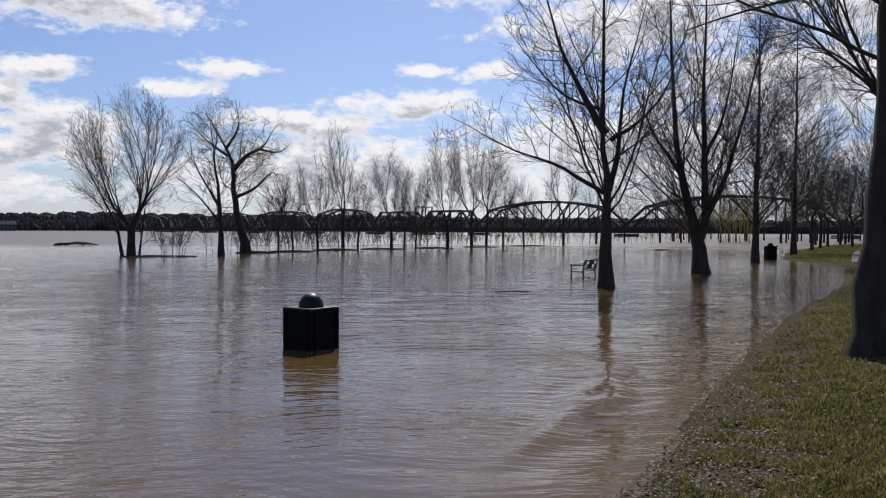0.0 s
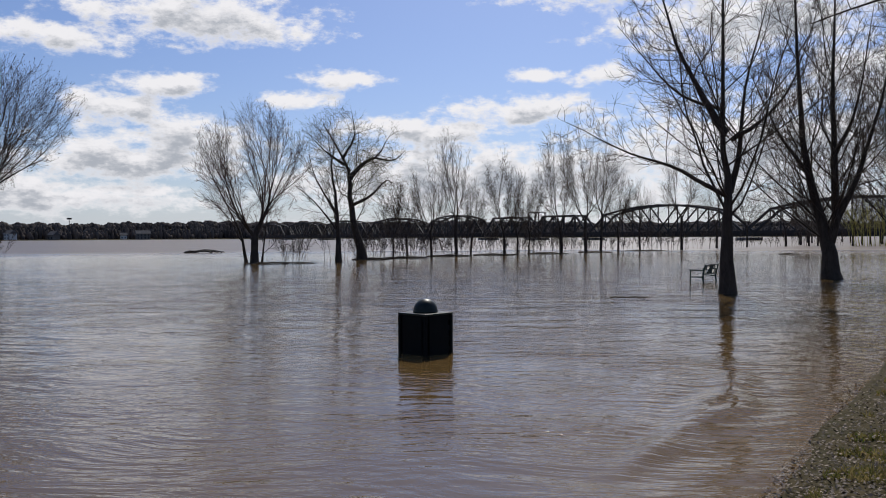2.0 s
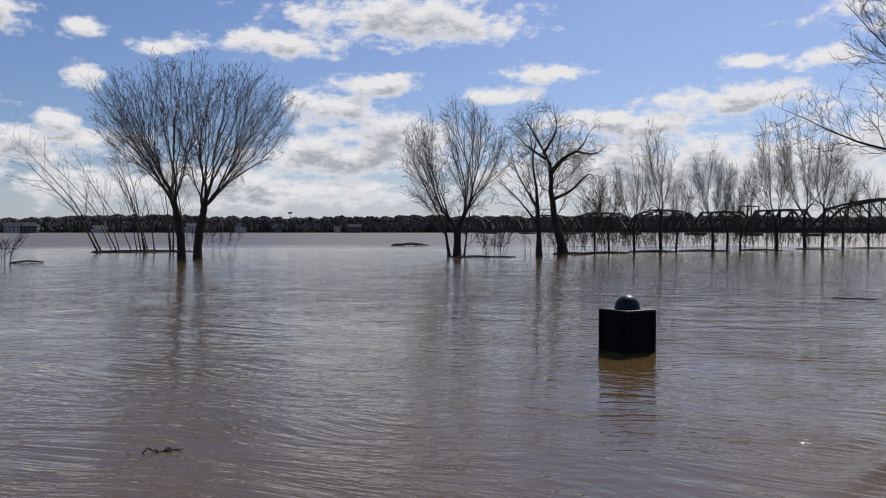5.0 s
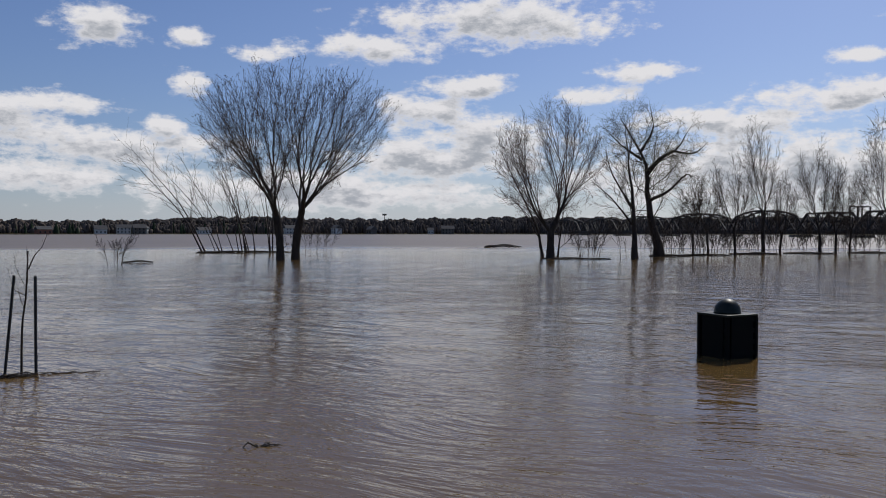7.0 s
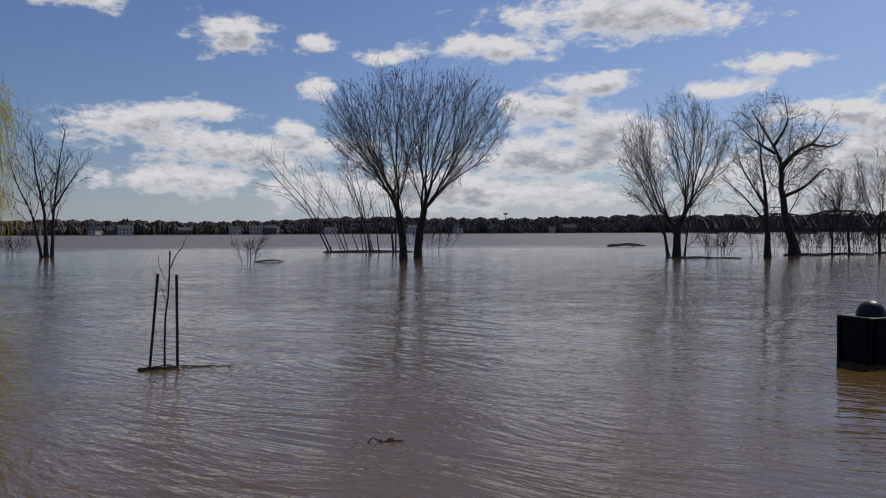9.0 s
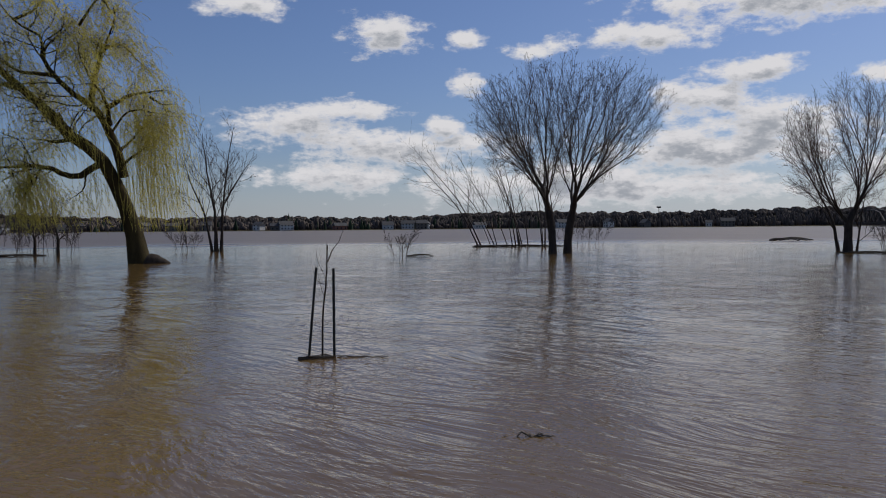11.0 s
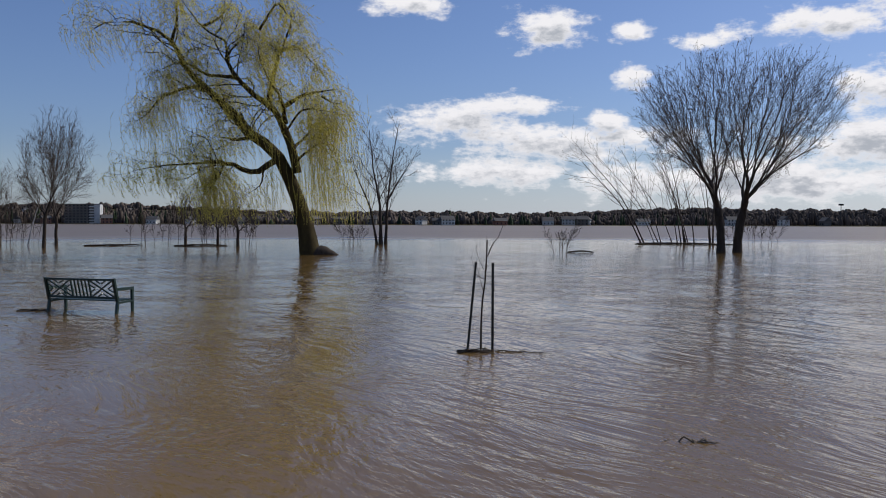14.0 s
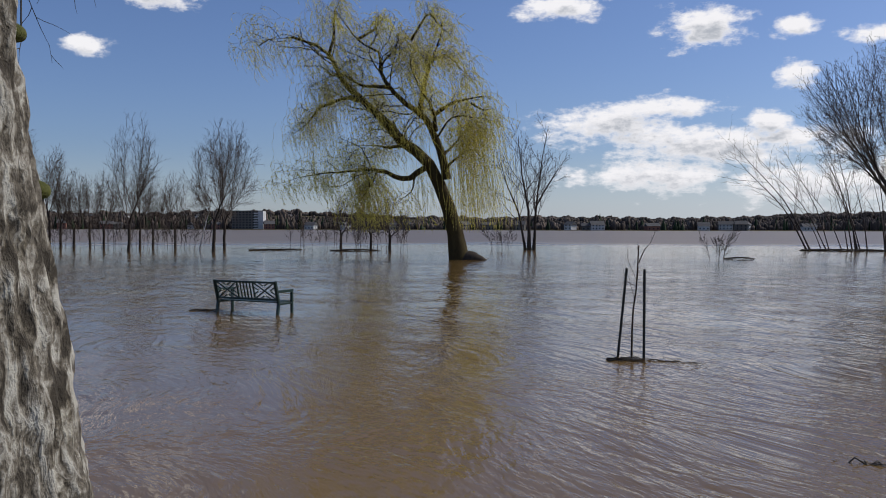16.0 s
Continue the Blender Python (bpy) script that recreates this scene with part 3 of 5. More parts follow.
# the broad double-stemmed vase
rng = np.random.default_rng(12)
ELM = within(rng, 560, [(4.2, 1.6), (5.4, 3.9), (7.0, 5.7), (8.6, 6.8), (9.8, 7.0), (11.0, 6.3), (12.0, 5.0), (12.7, 3.0)], deep=0.8, lean=0.9)
ELM[:, 2] += 0.25 * np.sin(ELM[:, 0] * 1.9) + 0.2 * np.sin(ELM[:, 1] * 2.3)
lefts = ELM[:, 0] < 0.1 + rng.normal(0, 1.3, len(ELM))
grown_tree(site(39.27, 54.5), [(0, 0, BED), (-0.05, 0, 0.9), (-0.1, 0, 1.7)],
           ELM[lefts] + np.array([0.45, 0, 0]), 0.25, VASE_TWIGS, 5,
           "broad bare elm with dark trunk and budding twigs in flood water", "pair of vase-shaped trees", twig=TWIG, bud=RED_TWIG, bud_size=0.075, wiggle=0.08, tip=0.009)
grown_tree(site(38.32, 55.6), [(0, 0, BED), (0.05, 0, 0.7), (0.1, 0, 1.3)],
           ELM[~lefts] + np.array([-0.45, 0, 0]), 0.27, VASE_TWIGS, 6,
           "broad bare elm leaning outwards over the flood water", "pair of vase-shaped trees", twig=TWIG, bud=RED_TWIG, bud_size=0.075, wiggle=0.08, tip=0.009)


def thicket(m, count, width, high, lean, seed, label, r=0.05, deep=1.0, levels=None, twig=TWIG):
    """A clump of thin stems that lean outwards."""
    rng = np.random.default_rng(seed + 900)
    stems = []
    for i in range(count):
        u = (i + 2.5 * rng.random()) / (count + 1.5) - 0.5
        x, y = u * width, rng.uniform(-0.5, 0.5) * deep
        h = high * rng.uniform(0.6, 1.0)
        out = (lean(u) * rng.uniform(0.6, 1.3) + rng.normal(0, 0.1)) * h
        stems.append(([(x, y, BED), (x + out * 0.3, y, h * 0.4), (x + out * 0.7, y + rng.normal(0, 0.2), h * 0.75), (x + out, y + rng.normal(0, 0.3), h)], r * rng.uniform(0.6, 1.1) * (h / high), 0.008))
    return tree(m, stems, levels or [level(11, 0.2, 0.35, 34, 0.06, 0.1, 5, floor=0.010), level(6, 0.2, 0.5, 34, 0.04, 0.1, 3, floor=0.009)], seed, label, category="shrub", name="shrub", twig=twig, bark=twig)


thicket(site(41.6, 76.0), 17, 8.0, 10.0, lambda u: -0.10 - 0.75 * max(0.0, 0.25 - u), 31, "thicket of thin bare saplings on a drowned bar", r=0.085, deep=2.0)
thicket(site(-19.7, 139), 26, 6.0, 7.5, lambda u: u * 0.7, 35, "shrub with pale yellow spring shoots beyond the lawn", r=0.05, deep=3.0, twig=WILLOW_TWIG)
thicket(site(18.17, 56.1), 14, 1.5, 2.1, lambda u: u * 0.9, 32, "small bare shrub standing in flood water", r=0.02)
thicket(site(49.79, 49.2), 6, 0.7, 1.9, lambda u: u * 0.9, 33, "small bare shrub standing in flood water", r=0.02)
thicket(site(64.19, 71.7), 12, 1.6, 1.9, lambda u: u * 1.2, 34, "small bare shrub standing in flood water", r=0.02)
for i, (a, d) in enumerate([(12.3, 66), (11.0, 68), (9.7, 69), (7.8, 74), (5.0, 78), (1.2, 82), (-1.3, 86), (-6.6, 100), (-9.4, 112), (-13.4, 132), (37.5, 74), (0.4, 84), (-3.6, 93), (-7.4, 103), (14.2, 62), (8.9, 73), (6.3, 77), (3.0, 80), (2.2, 83), (-0.9, 85), (-5.0, 97), (-11.4, 124), (-15.3, 139), (-17.3, 141)]):
    thicket(site(a, d), 14, 4.5, 1.9 + 0.6 * (i % 3), lambda u: u * 0.6, 40 + i, "low bare scrub along the drowned strip", r=0.018, deep=1.5)

# trees along the flooded lawn
tree(site(-11.23, 26.7), [([(0, 0, BED), (-0.02, 0, 1.6), (0.0, 0, 3.2), (-0.15, 0, 6.0), (-0.1, 0, 12.5)], 0.25, 0.02), ([(0.05, 0, 3.1), (0.35, 0.2, 4.4), (0.55, 0.2, 6.5), (1.3, 0.4, 9.5)], 0.13, 0.02),
                          ([(-0.05, 0, 3.0), (-1.6, -0.4, 3.9), (-3.0, -0.6, 4.4), (-4.8, -0.6, 5.4)], 0.09, 0.02), ([(-0.05, 0, 4.9), (-0.8, 0, 6.2), (-1.6, 0, 8.0), (-2.3, 0, 11.0)], 0.15, 0.02),
                          ([(0.1, 0, 4.7), (1.0, 0.2, 5.3), (1.8, 0.3, 6.3), (2.4, 0.3, 8.0)], 0.09, 0.02), ([(-0.1, 0, 5.6), (-1.6, 0.5, 6.4), (-3.4, 0.6, 8.6)], 0.08, 0.02)],
     [level(22, 0.34, 0.42, 52, 0.10, 0.12, 7, shrink=0.6, slim=0.0075, thin=0.38), level(9, 0.15, 0.5, 42, 0.05, 0.13, 6, shrink=0.45, slim=0.009, floor=0.007), level(9, 0.12, 0.55, 42, 0.03, 0.13, 4, shrink=0.3, least=0.35, floor=0.006)], 7,
     "tall bare park tree with a dark trunk standing in flood water", "park trees")
tree(site(-17.27, 36.9), [([(0.15, 0, BED), (0.0, 0, 1.2), (-0.4, 0, 2.6), (-0.9, 0, 5.0), (-1.2, 0.2, 9.0), (-1.4, 0.2, 14.5)], 0.37, 0.02), ([(0.0, 0, 1.5), (0.25, 0, 3.0), (0.15, 0, 6.5), (0.1, 0, 10.0), (0.2, 0, 15)], 0.24, 0.02),
                          ([(0.2, 0, 2.3), (0.9, 0.1, 3.8), (1.4, 0.2, 5.4), (2.2, 0.2, 8.6), (3.1, 0.3, 12)], 0.18, 0.02), ([(-0.7, 0, 4.2), (-1.9, -0.3, 6.0), (-3.2, -0.4, 9.0)], 0.12, 0.02),
                          ([(0.2, 0, 5.0), (1.0, -0.6, 7.0), (1.6, -0.8, 11)], 0.11, 0.02)],
     [level(32, 0.18, 0.34, 46, 0.09, 0.09, 7, shrink=0.55, slim=0.008, thin=0.4), level(9, 0.15, 0.5, 38, 0.06, 0.1, 6, shrink=0.45, slim=0.010, floor=0.009), level(11, 0.1, 0.55, 38, 0.04, 0.11, 4, shrink=0.3, least=0.45, floor=0.008)], 8,
     "large bare park tree forking low above the flood water", "park trees")
UPRIGHT = [level(70, 0.18, 0.30, 56, 0.05, 0.07, 6, shrink=0.7, slim=0.008, thin=0.4), level(12, 0.15, 0.5, 38, 0.05, 0.08, 4, shrink=0.4, floor=0.012), level(10, 0.1, 0.55, 38, 0.03, 0.1, 3, least=0.6, floor=0.011)]
tree(site(-20.77, 51.9), [([(0, 0, BED), (0, 0, 4), (0.1, 0, 9), (0.1, 0, 14.5)], 0.22, 0.03)], UPRIGHT, 9, "straight bare park tree standing in shallow flood water", "park trees")
tree(site(-23.06, 68.2), [([(0, 0, BED), (0, 0, 5), (0.1, 0, 11), (0.0, 0, 18.5)], 0.22, 0.03)], UPRIGHT, 10, "straight bare park tree at the water's edge", "park trees")
for i, (a, d, h, w) in enumerate([(-24.12, 80.5, 11.5, 3.0), (-24.6, 92, 12, 3.5), (-25.02, 101.3, 12.5, 3.2), (-25.73, 114, 13, 3.5), (-26.4, 98, 12, 3.5), (-27.3, 84, 12.5, 4.0), (-28.6, 70, 13, 4), (-26.0, 140, 14, 4), (-24.3, 128, 13, 4), (-22.6, 150, 13, 4)]):
    river_tree(a, d, h, w, 60 + i, 4, 0.0, 0.15, "bare park tree beside the footpath", "park trees", goals=110)

# the big tree on the bank
tree(site(-28.1, 12.4, 0.55), [([(-0.1, 0, -0.6), (-0.02, 0, 0.6), (0.03, 0, 2.0), (0.10, 0, 3.6), (0.2, 0, 6.5), (0.3, 0, 10)], 0.30, 0.12), ([(0.12, 0, 3.9), (0.0, -0.3, 4.25), (-0.5, -0.5, 4.38), (-1.4, -0.5, 4.3), (-2.5, -0.6, 4.05)], 0.08, 0.015),
                               ([(0.4, 0, 5.0), (-0.2, 0.8, 6.5), (-0.7, 1.2, 9.0)], 0.08, 0.02)],
     [level(16, 0.55, 0.3, 52, 0.05, 0.1, 7, slim=0.009, thin=0.4), level(9, 0.15, 0.5, 42, 0.04, 0.12, 5, slim=0.009), level(7, 0.12, 0.55, 40, 0.03, 0.12, 4, least=0.3, floor=0.003), level(3, 0.2, 0.55, 40, 0.03, 0.12, 3, least=0.2, floor=0.0025)], 14,
     "large smooth-barked bare tree rooted on the grass bank", "park trees")

rng = np.random.default_rng(31)
grown_tree(site(-30.2, 25.0, 0.5), [(0, 0, -0.6), (-0.1, 0, 1.5), (-0.2, 0, 3.0)], within(rng, 380, [(3.6, 1.6), (5.5, 3.4), (8.0, 4.4), (11.0, 4.2), (13.5, 2.2)], lean=-0.8), 0.30,
           [level(6, 0.1, 0.75, 32, 0.06, 0.1, 4, shrink=0.3, least=0.35, most=1.0, slim=0.008, floor=0.0055), level(4, 0.15, 0.55, 38, 0.04, 0.12, 3, shrink=0.3, least=0.2, most=0.45, floor=0.0045)], 16,
           "bare park tree with many upright limbs on the grass", "park trees")

# trees on the left
tree(site(62.23, 70.0), [([(0, 0, BED), (-0.1, 0, 3), (-0.6, 0, 6), (-1.0, 0, 9.6)], 0.17, 0.02), ([(0.35, 0, BED), (0.5, 0, 3), (0.8, 0, 6), (1.4, 0, 9.8)], 0.14, 0.02), ([(-0.3, 0, BED), (-0.9, 0, 3), (-1.9, 0, 5.4), (-2.4, 0, 7.2)], 0.11, 0.02), ([(0.4, 0, 3.4), (1.6, 0.2, 5.6), (2.9, 0.2, 7.6)], 0.09, 0.02)],
     MID, 15, "bare tree with several slim stems in flood water", "riverside trees")
river_tree(83.8, 64, 10.2, 2.6, 81, 3, 0.8, 0.12, "bare tree leaning from its foot in flood water")
river_tree(83.1, 70, 11.0, 2.8, 82, 3, 0.6, 0.11)
river_tree(89.08, 66, 10.6, 2.0, 83, 3, 0.4, 0.11)
for i, (a, d, h) in enumerate([(93.75, 79, 9.5), (93.1, 79, 8), (92.3, 82, 7.0), (91.4, 82, 6.8), (90.6, 76, 7), (87.6, 78, 6.4), (86.2, 76, 6.8), (95.2, 76, 11), (96.6, 78, 10), (88.4, 80, 7.5), (71.9, 63.3, 4.6), (73.2, 66, 4.2), (75.3, 70, 4.6), (98, 75, 10)]):
    river_tree(a, d, h, 1.3, 90 + i, 1, 0.4 - 0.2 * (i % 4), 0.1)
tree(site(84.75, 70), [([(0, 0, BED), (0.4, 0, 1.4), (1.0, 0, 3.6)], 0.07, 0.03)], [level(4, 0.5, 0.3, 40, 0, 0.1, 4)], 110, "pale birch stem leaning from the flood water",
     bark=rough_material("birch_bark", (0.3, 0.29, 0.27), (0.62, 0.6, 0.57), 6.0, 0.8, 0.2))
for i, (a, d, w) in enumerate([(95, 76, 6), (92, 78, 7), (88, 74, 7), (86, 72, 5), (76, 68, 7), (72.5, 64, 5)]):
    thicket(site(a, d), 16, w, 2.8, lambda u: u * 0.3, 120 + i, "low bare scrub along the drowned bank", r=0.02, deep=2.0)


def willow(m):
    """A leaning willow: crooked limbs, and curtains of thin hanging shoots with young leaves."""
    rng = np.random.default_rng(77)
    def limb(r, depth0, depth1, *way):
        """A limb drawn from the side, in units of 0.1 m to the right and up, and swung in depth."""
        k = len(way) - 1
        return [(x * 0.1, depth0 + (depth1 - depth0) * i / k, z * 0.1) for i, (x, z) in enumerate(way)], r, 0.03
    stems = [limb(0.47, 0, 0.6, (0, -4.5), (-4, 17), (-8, 34), (-14, 50), (-21, 58), (-32, 68), (-39, 78), (-49, 87), (-57, 96), (-64, 100), (-71, 107), (-77, 116), (-81, 122), (-93, 127), (-108, 128), (-116, 124)),
             limb(0.30, 0, -0.8, (-8, 46), (-11, 62), (-14, 73), (-21, 81), (-32, 88), (-40, 98), (-45, 108), (-51, 115), (-59, 124), (-65, 133), (-69, 139)),
             limb(0.20, -0.3, 1.0, (-23, 83), (-21, 98), (-18, 110), (-19, 117), (-28, 121), (-30, 128)), limb(0.12, 0.8, 1.4, (-18, 116), (-13, 121), (-5, 115)),
             limb(0.17, -0.3, -1.4, (-16, 82), (-4, 87), (7, 88), (15, 93)), limb(0.10, -1.0, -1.6, (6, 88), (14, 86), (21, 82)),
             limb(0.21, 0.1, -2.0, (-20, 53), (-33, 47), (-46, 51), (-55, 51), (-65, 48), (-79, 48), (-93, 46)), limb(0.10, -1.0, -1.6, (-54, 51), (-51, 41), (-58, 31)), limb(0.09, -1.0, -0.4, (-46, 51), (-53, 40), (-64, 36)),
             limb(0.15, 0.2, 1.6, (-32, 66), (-42, 64), (-48, 67), (-62, 69)), limb(0.17, 0.4, 2.0, (-56, 91), (-67, 94), (-83, 87), (-93, 82), (-100, 73)),
             limb(0.14, -0.6, -2.2, (-40, 98), (-54, 100), (-67, 101), (-80, 98)), limb(0.12, -0.7, 0.4, (-45, 105), (-42, 112), (-32, 121), (-31, 133)),
             limb(0.13, 0.5, -0.8, (-77, 116), (-74, 129), (-72, 140), (-67, 146)), limb(0.16, 0.3, 3.2, (-34, 71), (-44, 80), (-52, 92), (-56, 104)), limb(0.16, -0.2, -3.2, (-14, 74), (-18, 86), (-24, 98), (-28, 112)),
             limb(0.12, 0.2, 2.6, (-10, 60), (-3, 70), (4, 76), (9, 72)), limb(0.12, -0.8, 0.6, (-58, 124), (-50, 134), (-44, 143)), limb(0.10, 0.8, -0.6, (-20, 108), (-10, 128), (-12, 140)),
             limb(0.11, -0.2, -1.8, (-9, 52), (-2, 58), (6, 62), (11, 57)), limb(0.09, -0.4, 0.6, (-26, 49), (-28, 40), (-36, 34)),
             limb(0.10, 0.4, 2.0, (-20, 112), (-8, 118), (1, 112), (7, 103)), limb(0.09, -0.6, -2.6, (-13, 70), (-4, 80), (8, 80), (16, 74)), limb(0.10, -0.6, -2.0, (-28, 124), (-20, 136), (-12, 130), (-6, 124))]
    # old limbs are crooked
    stems = [([p[0]] + [tuple(np.array(q) + rng.normal(0, 0.13, 3) * (1 if q[2] > 4 else 0.3)) for q in p[1:]], r0, r1) for p, r0, r1 in stems]
    limbs = [level(22, 0.28, 0.34, 58, 0.05, 0.30, 8, slim=0.013, thin=0.45, most=3.2), level(10, 0.15, 0.62, 50, 0.0, 0.26, 6, slim=0.009, most=1.8)]
    trunk, crown, last = crown_of(rng, stems, limbs, (10, 5, 4), 18)
    top = thing("willow_tree", m, "leaning weeping willow with yellow-green spring shoots in flood water", "tree")
    part("trunk", smooth_shade(mesh_of("trunk", *joined(trunk))), WILLOW_BARK, top)
    part("crown", mesh_of("crown", *joined(crown)), rough_material("willow_branches", (0.035, 0.027, 0.014), (0.10, 0.08, 0.035), 2.0, 0.85, 0.0), top)
    points, radii = branch_out(rng, *last, **level(4, 0.1, 1.1, 60, -0.26, 0.10, 10, shrink=0.2, floor=0.005, least=1.1, most=2.6))
    points[..., 2] = np.maximum(points[..., 2], 1.9 + rng.random((len(points), 1)) * 1.2)
    # the longest curtains hang on the lee side of the trunk, over the foot and under the low limb
    tips = last[0][:, -1]
    run = np.linspace(0, 1, points.shape[1])
    for keep, count, z0, z1 in ((tips[:, 0] > -0.6, 230, 1.7, 8.0), ((tips[:, 0] > -2.4) & (tips[:, 2] < 9.5), 260, 1.5, 3.2), ((tips[:, 0] < -2.2) & (tips[:, 0] > -6.2) & (tips[:, 2] < 6.5), 240, 1.5, 2.8), ((tips[:, 0] < -6.8) & (tips[:, 2] > 5) & (tips[:, 2] < 11), 170, 3.4, 8.0)):
        pool = tips[keep]
        start = pool[rng.integers(0, len(pool), count)] + rng.normal(0, 0.45, (count, 3))
        end = np.minimum(rng.uniform(z0, z1, count), start[:, 2] - 0.6)
        hang = np.repeat(start[:, None, :], len(run), 1)
        hang[..., 2] -= run[None] ** 1.2 * (start[:, 2] - end)[:, None]
        hang[..., :2] += rng.normal(0, 0.45, (count, 1, 2)) * (run[None, :, None] ** 0.6) + rng.normal(0, 0.04, (count, len(run), 2))
        points = np.concatenate([points, hang])
        radii = np.concatenate([radii, np.full((count, len(run)), 0.006)])
    # the wind from the west sets the shoots over
    points[..., 0] += run[None, :] ** 2 * 0.35
    part("shoots", mesh_of("shoots", *tubes(points, np.maximum(radii, 0.006), 3)), WILLOW_TWIG, top, "thin yellow hanging shoots")["kind"] = "stuff"
    # young leaves along the shoots, further out on the sheltered side and low down
    mid = points[:, 5]
    green = np.interp(mid[:, 0], [-10, -6, -2, 1], [0.22, 0.35, 0.7, 1.0]) + np.interp(mid[:, 2], [2.4, 5, 11, 13.5], [0.9, 0.1, 0.05, 0.4])
    count = 17
    s = rng.uniform(0.12, 1.0, (len(points), count)) * (points.shape[1] - 1)
    lo = np.minimum(s.astype(int), points.shape[1] - 2)
    fr = (s - lo)[..., None]
    row = np.arange(len(points))[:, None]
    at = (points[row, lo] * (1 - fr) + points[row, lo + 1] * fr)[rng.random(s.shape) < green[:, None]]
    way = rng.normal(0, 1, at.shape)
    way[:, 2] = -np.abs(way[:, 2]) - 0.6
    way /= np.linalg.norm(way, axis=1, keepdims=True)
    across = np.cross(way, rng.normal(0, 1, at.shape))
    across /= np.linalg.norm(across, axis=1, keepdims=True)
    size = rng.uniform(0.055, 0.115, (len(at), 1))
    verts = np.stack([at, at + way * size * 0.5 + across * size * 0.16, at + way * size, at + way * size * 0.5 - across * size * 0.16], 1).reshape(-1, 3)
    leaves = part("leaves", mesh_of("leaves", verts, np.arange(len(verts)).reshape(-1, 4)), WILLOW_LEAF, top, "small yellow-green leaves")
    tagged(leaves, kind="stuff")
    # the split foot of the old trunk
    foot = resample([(0.0, -0.1, -0.3), (0.5, -0.2, 0.12), (1.0, -0.25, 0.02), (1.7, -0.3, -0.15)], 9, rng, 0.02)
    part("split_foot", smooth_shade(mesh_of("split_foot", *tubes(foot[None], np.array([[0.55, 0.5, 0.46, 0.42, 0.38, 0.33, 0.27, 0.18, 0.05]]), 9))), BARK, top, "dark split root flare")


willow(site(67.0, 47.3))

# the rough trunk close beside the path's end
def near_trunk(m):
    rng = np.random.default_rng(5)
    top = thing("tree", m, "rough grey-barked park tree with patches of moss on the bank", "tree", "park trees")
    n, k = 170, 160
    z = np.linspace(-0.5, 5.0, n)
    a = np.arange(k) * 2 * np.pi / k
    lean = -0.12 * (z - 1.8)
    r = 0.30 + 0.22 * np.exp(-(z + 0.3) / 0.55) - 0.012 * z
    r = r * np.interp(z, [3.4, 4.7, 5.0], [1.0, 0.62, 0.06])
    verts = np.empty((n, k, 3))
    for i in range(n):
        for j in range(k):
            p = Vector((math.cos(a[j]) * 9, math.sin(a[j]) * 9, z[i] * 7))
            ridge = abs(noise.noise(p * 0.8)) * 0.035 + noise.noise(p * 2.0) * 0.012
            rr = r[i] * (1 + 0.05 * math.sin(3 * a[j] + z[i])) + (ridge - 0.02) * min(1.0, max(0.0, (4.9 - z[i]) / 0.5))
            verts[i, j] = (lean[i] + math.cos(a[j]) * rr, math.sin(a[j]) * rr, z[i])
    i = np.arange(n * k).reshape(n, k)
    q = np.stack([i[:-1], np.roll(i[:-1], -1, 1), np.roll(i[1:], -1, 1), i[1:]], -1).reshape(-1, 4)
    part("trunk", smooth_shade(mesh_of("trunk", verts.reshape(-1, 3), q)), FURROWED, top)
    stems = [([(-0.32, 0, 4.3), (-0.4, 0.3, 5.4), (-0.2, 0.8, 7.5), (-0.1, 1.0, 9.5)], 0.17, 0.03), ([(-0.3, 0, 4.1), (-1.2, -0.3, 5.6), (-1.8, -0.4, 8), (-2.0, -0.4, 9.5)], 0.15, 0.03)]
    t, c, _ = crown_of(rng, stems, MID)
    part("crown", mesh_of("crown", *joined(t + c)), TWIG, top)
    hung = [([(-0.3, 0.1, 4.4), (0.1, 1.0, 4.0), (0.40, 1.5, 3.3), (0.44, 1.55, 2.55)], 0.018, 0.003), ([(-0.3, 0.1, 4.5), (0.35, 1.2, 3.7), (0.72, 1.6, 2.95)], 0.014, 0.003), ([(-0.3, 0.1, 4.4), (0.2, 1.3, 3.5), (0.26, 1.5, 2.7)], 0.012, 0.003)]
    t, c, _ = crown_of(rng, hung, [level(9, 0.45, 0.22, 42, -0.1, 0.18, 5, slim=0.006, floor=0.002), level(5, 0.2, 0.5, 40, -0.1, 0.2, 4, slim=0.006, floor=0.0016)])
    part("low_branch", mesh_of("low_branch", *joined(t + c)), WILLOW_BARK, top, "thin hanging branch with opening buds")
    for zz, aa in ((2.2, -0.2), (1.88, -0.15)):
        bm = bmesh.new()
        bmesh.ops.create_icosphere(bm, subdivisions=3, radius=0.022)
        for v in bm.verts:
            v.co = v.co * (1 + 0.5 * noise.noise(v.co * 30))
        rr = 0.30 - 0.012 * zz
        bmesh.ops.translate(bm, verts=bm.verts, vec=(-0.12 * (zz - 1.8) + math.cos(aa) * rr, math.sin(aa) * rr, zz))
        part("moss", bm, rough_material("moss", (0.04, 0.05, 0.008), (0.12, 0.12, 0.02), 30.0, 0.95, 0.5), top, "yellow-green moss cushion")


near_trunk(site(102.3, 1.95))


# ---- bridge ----
def beam(name, a, b, w, parent):
    bm = bmesh.new()
    bar(bm, a, b, w)
    return part(name, bm, STEEL, parent)


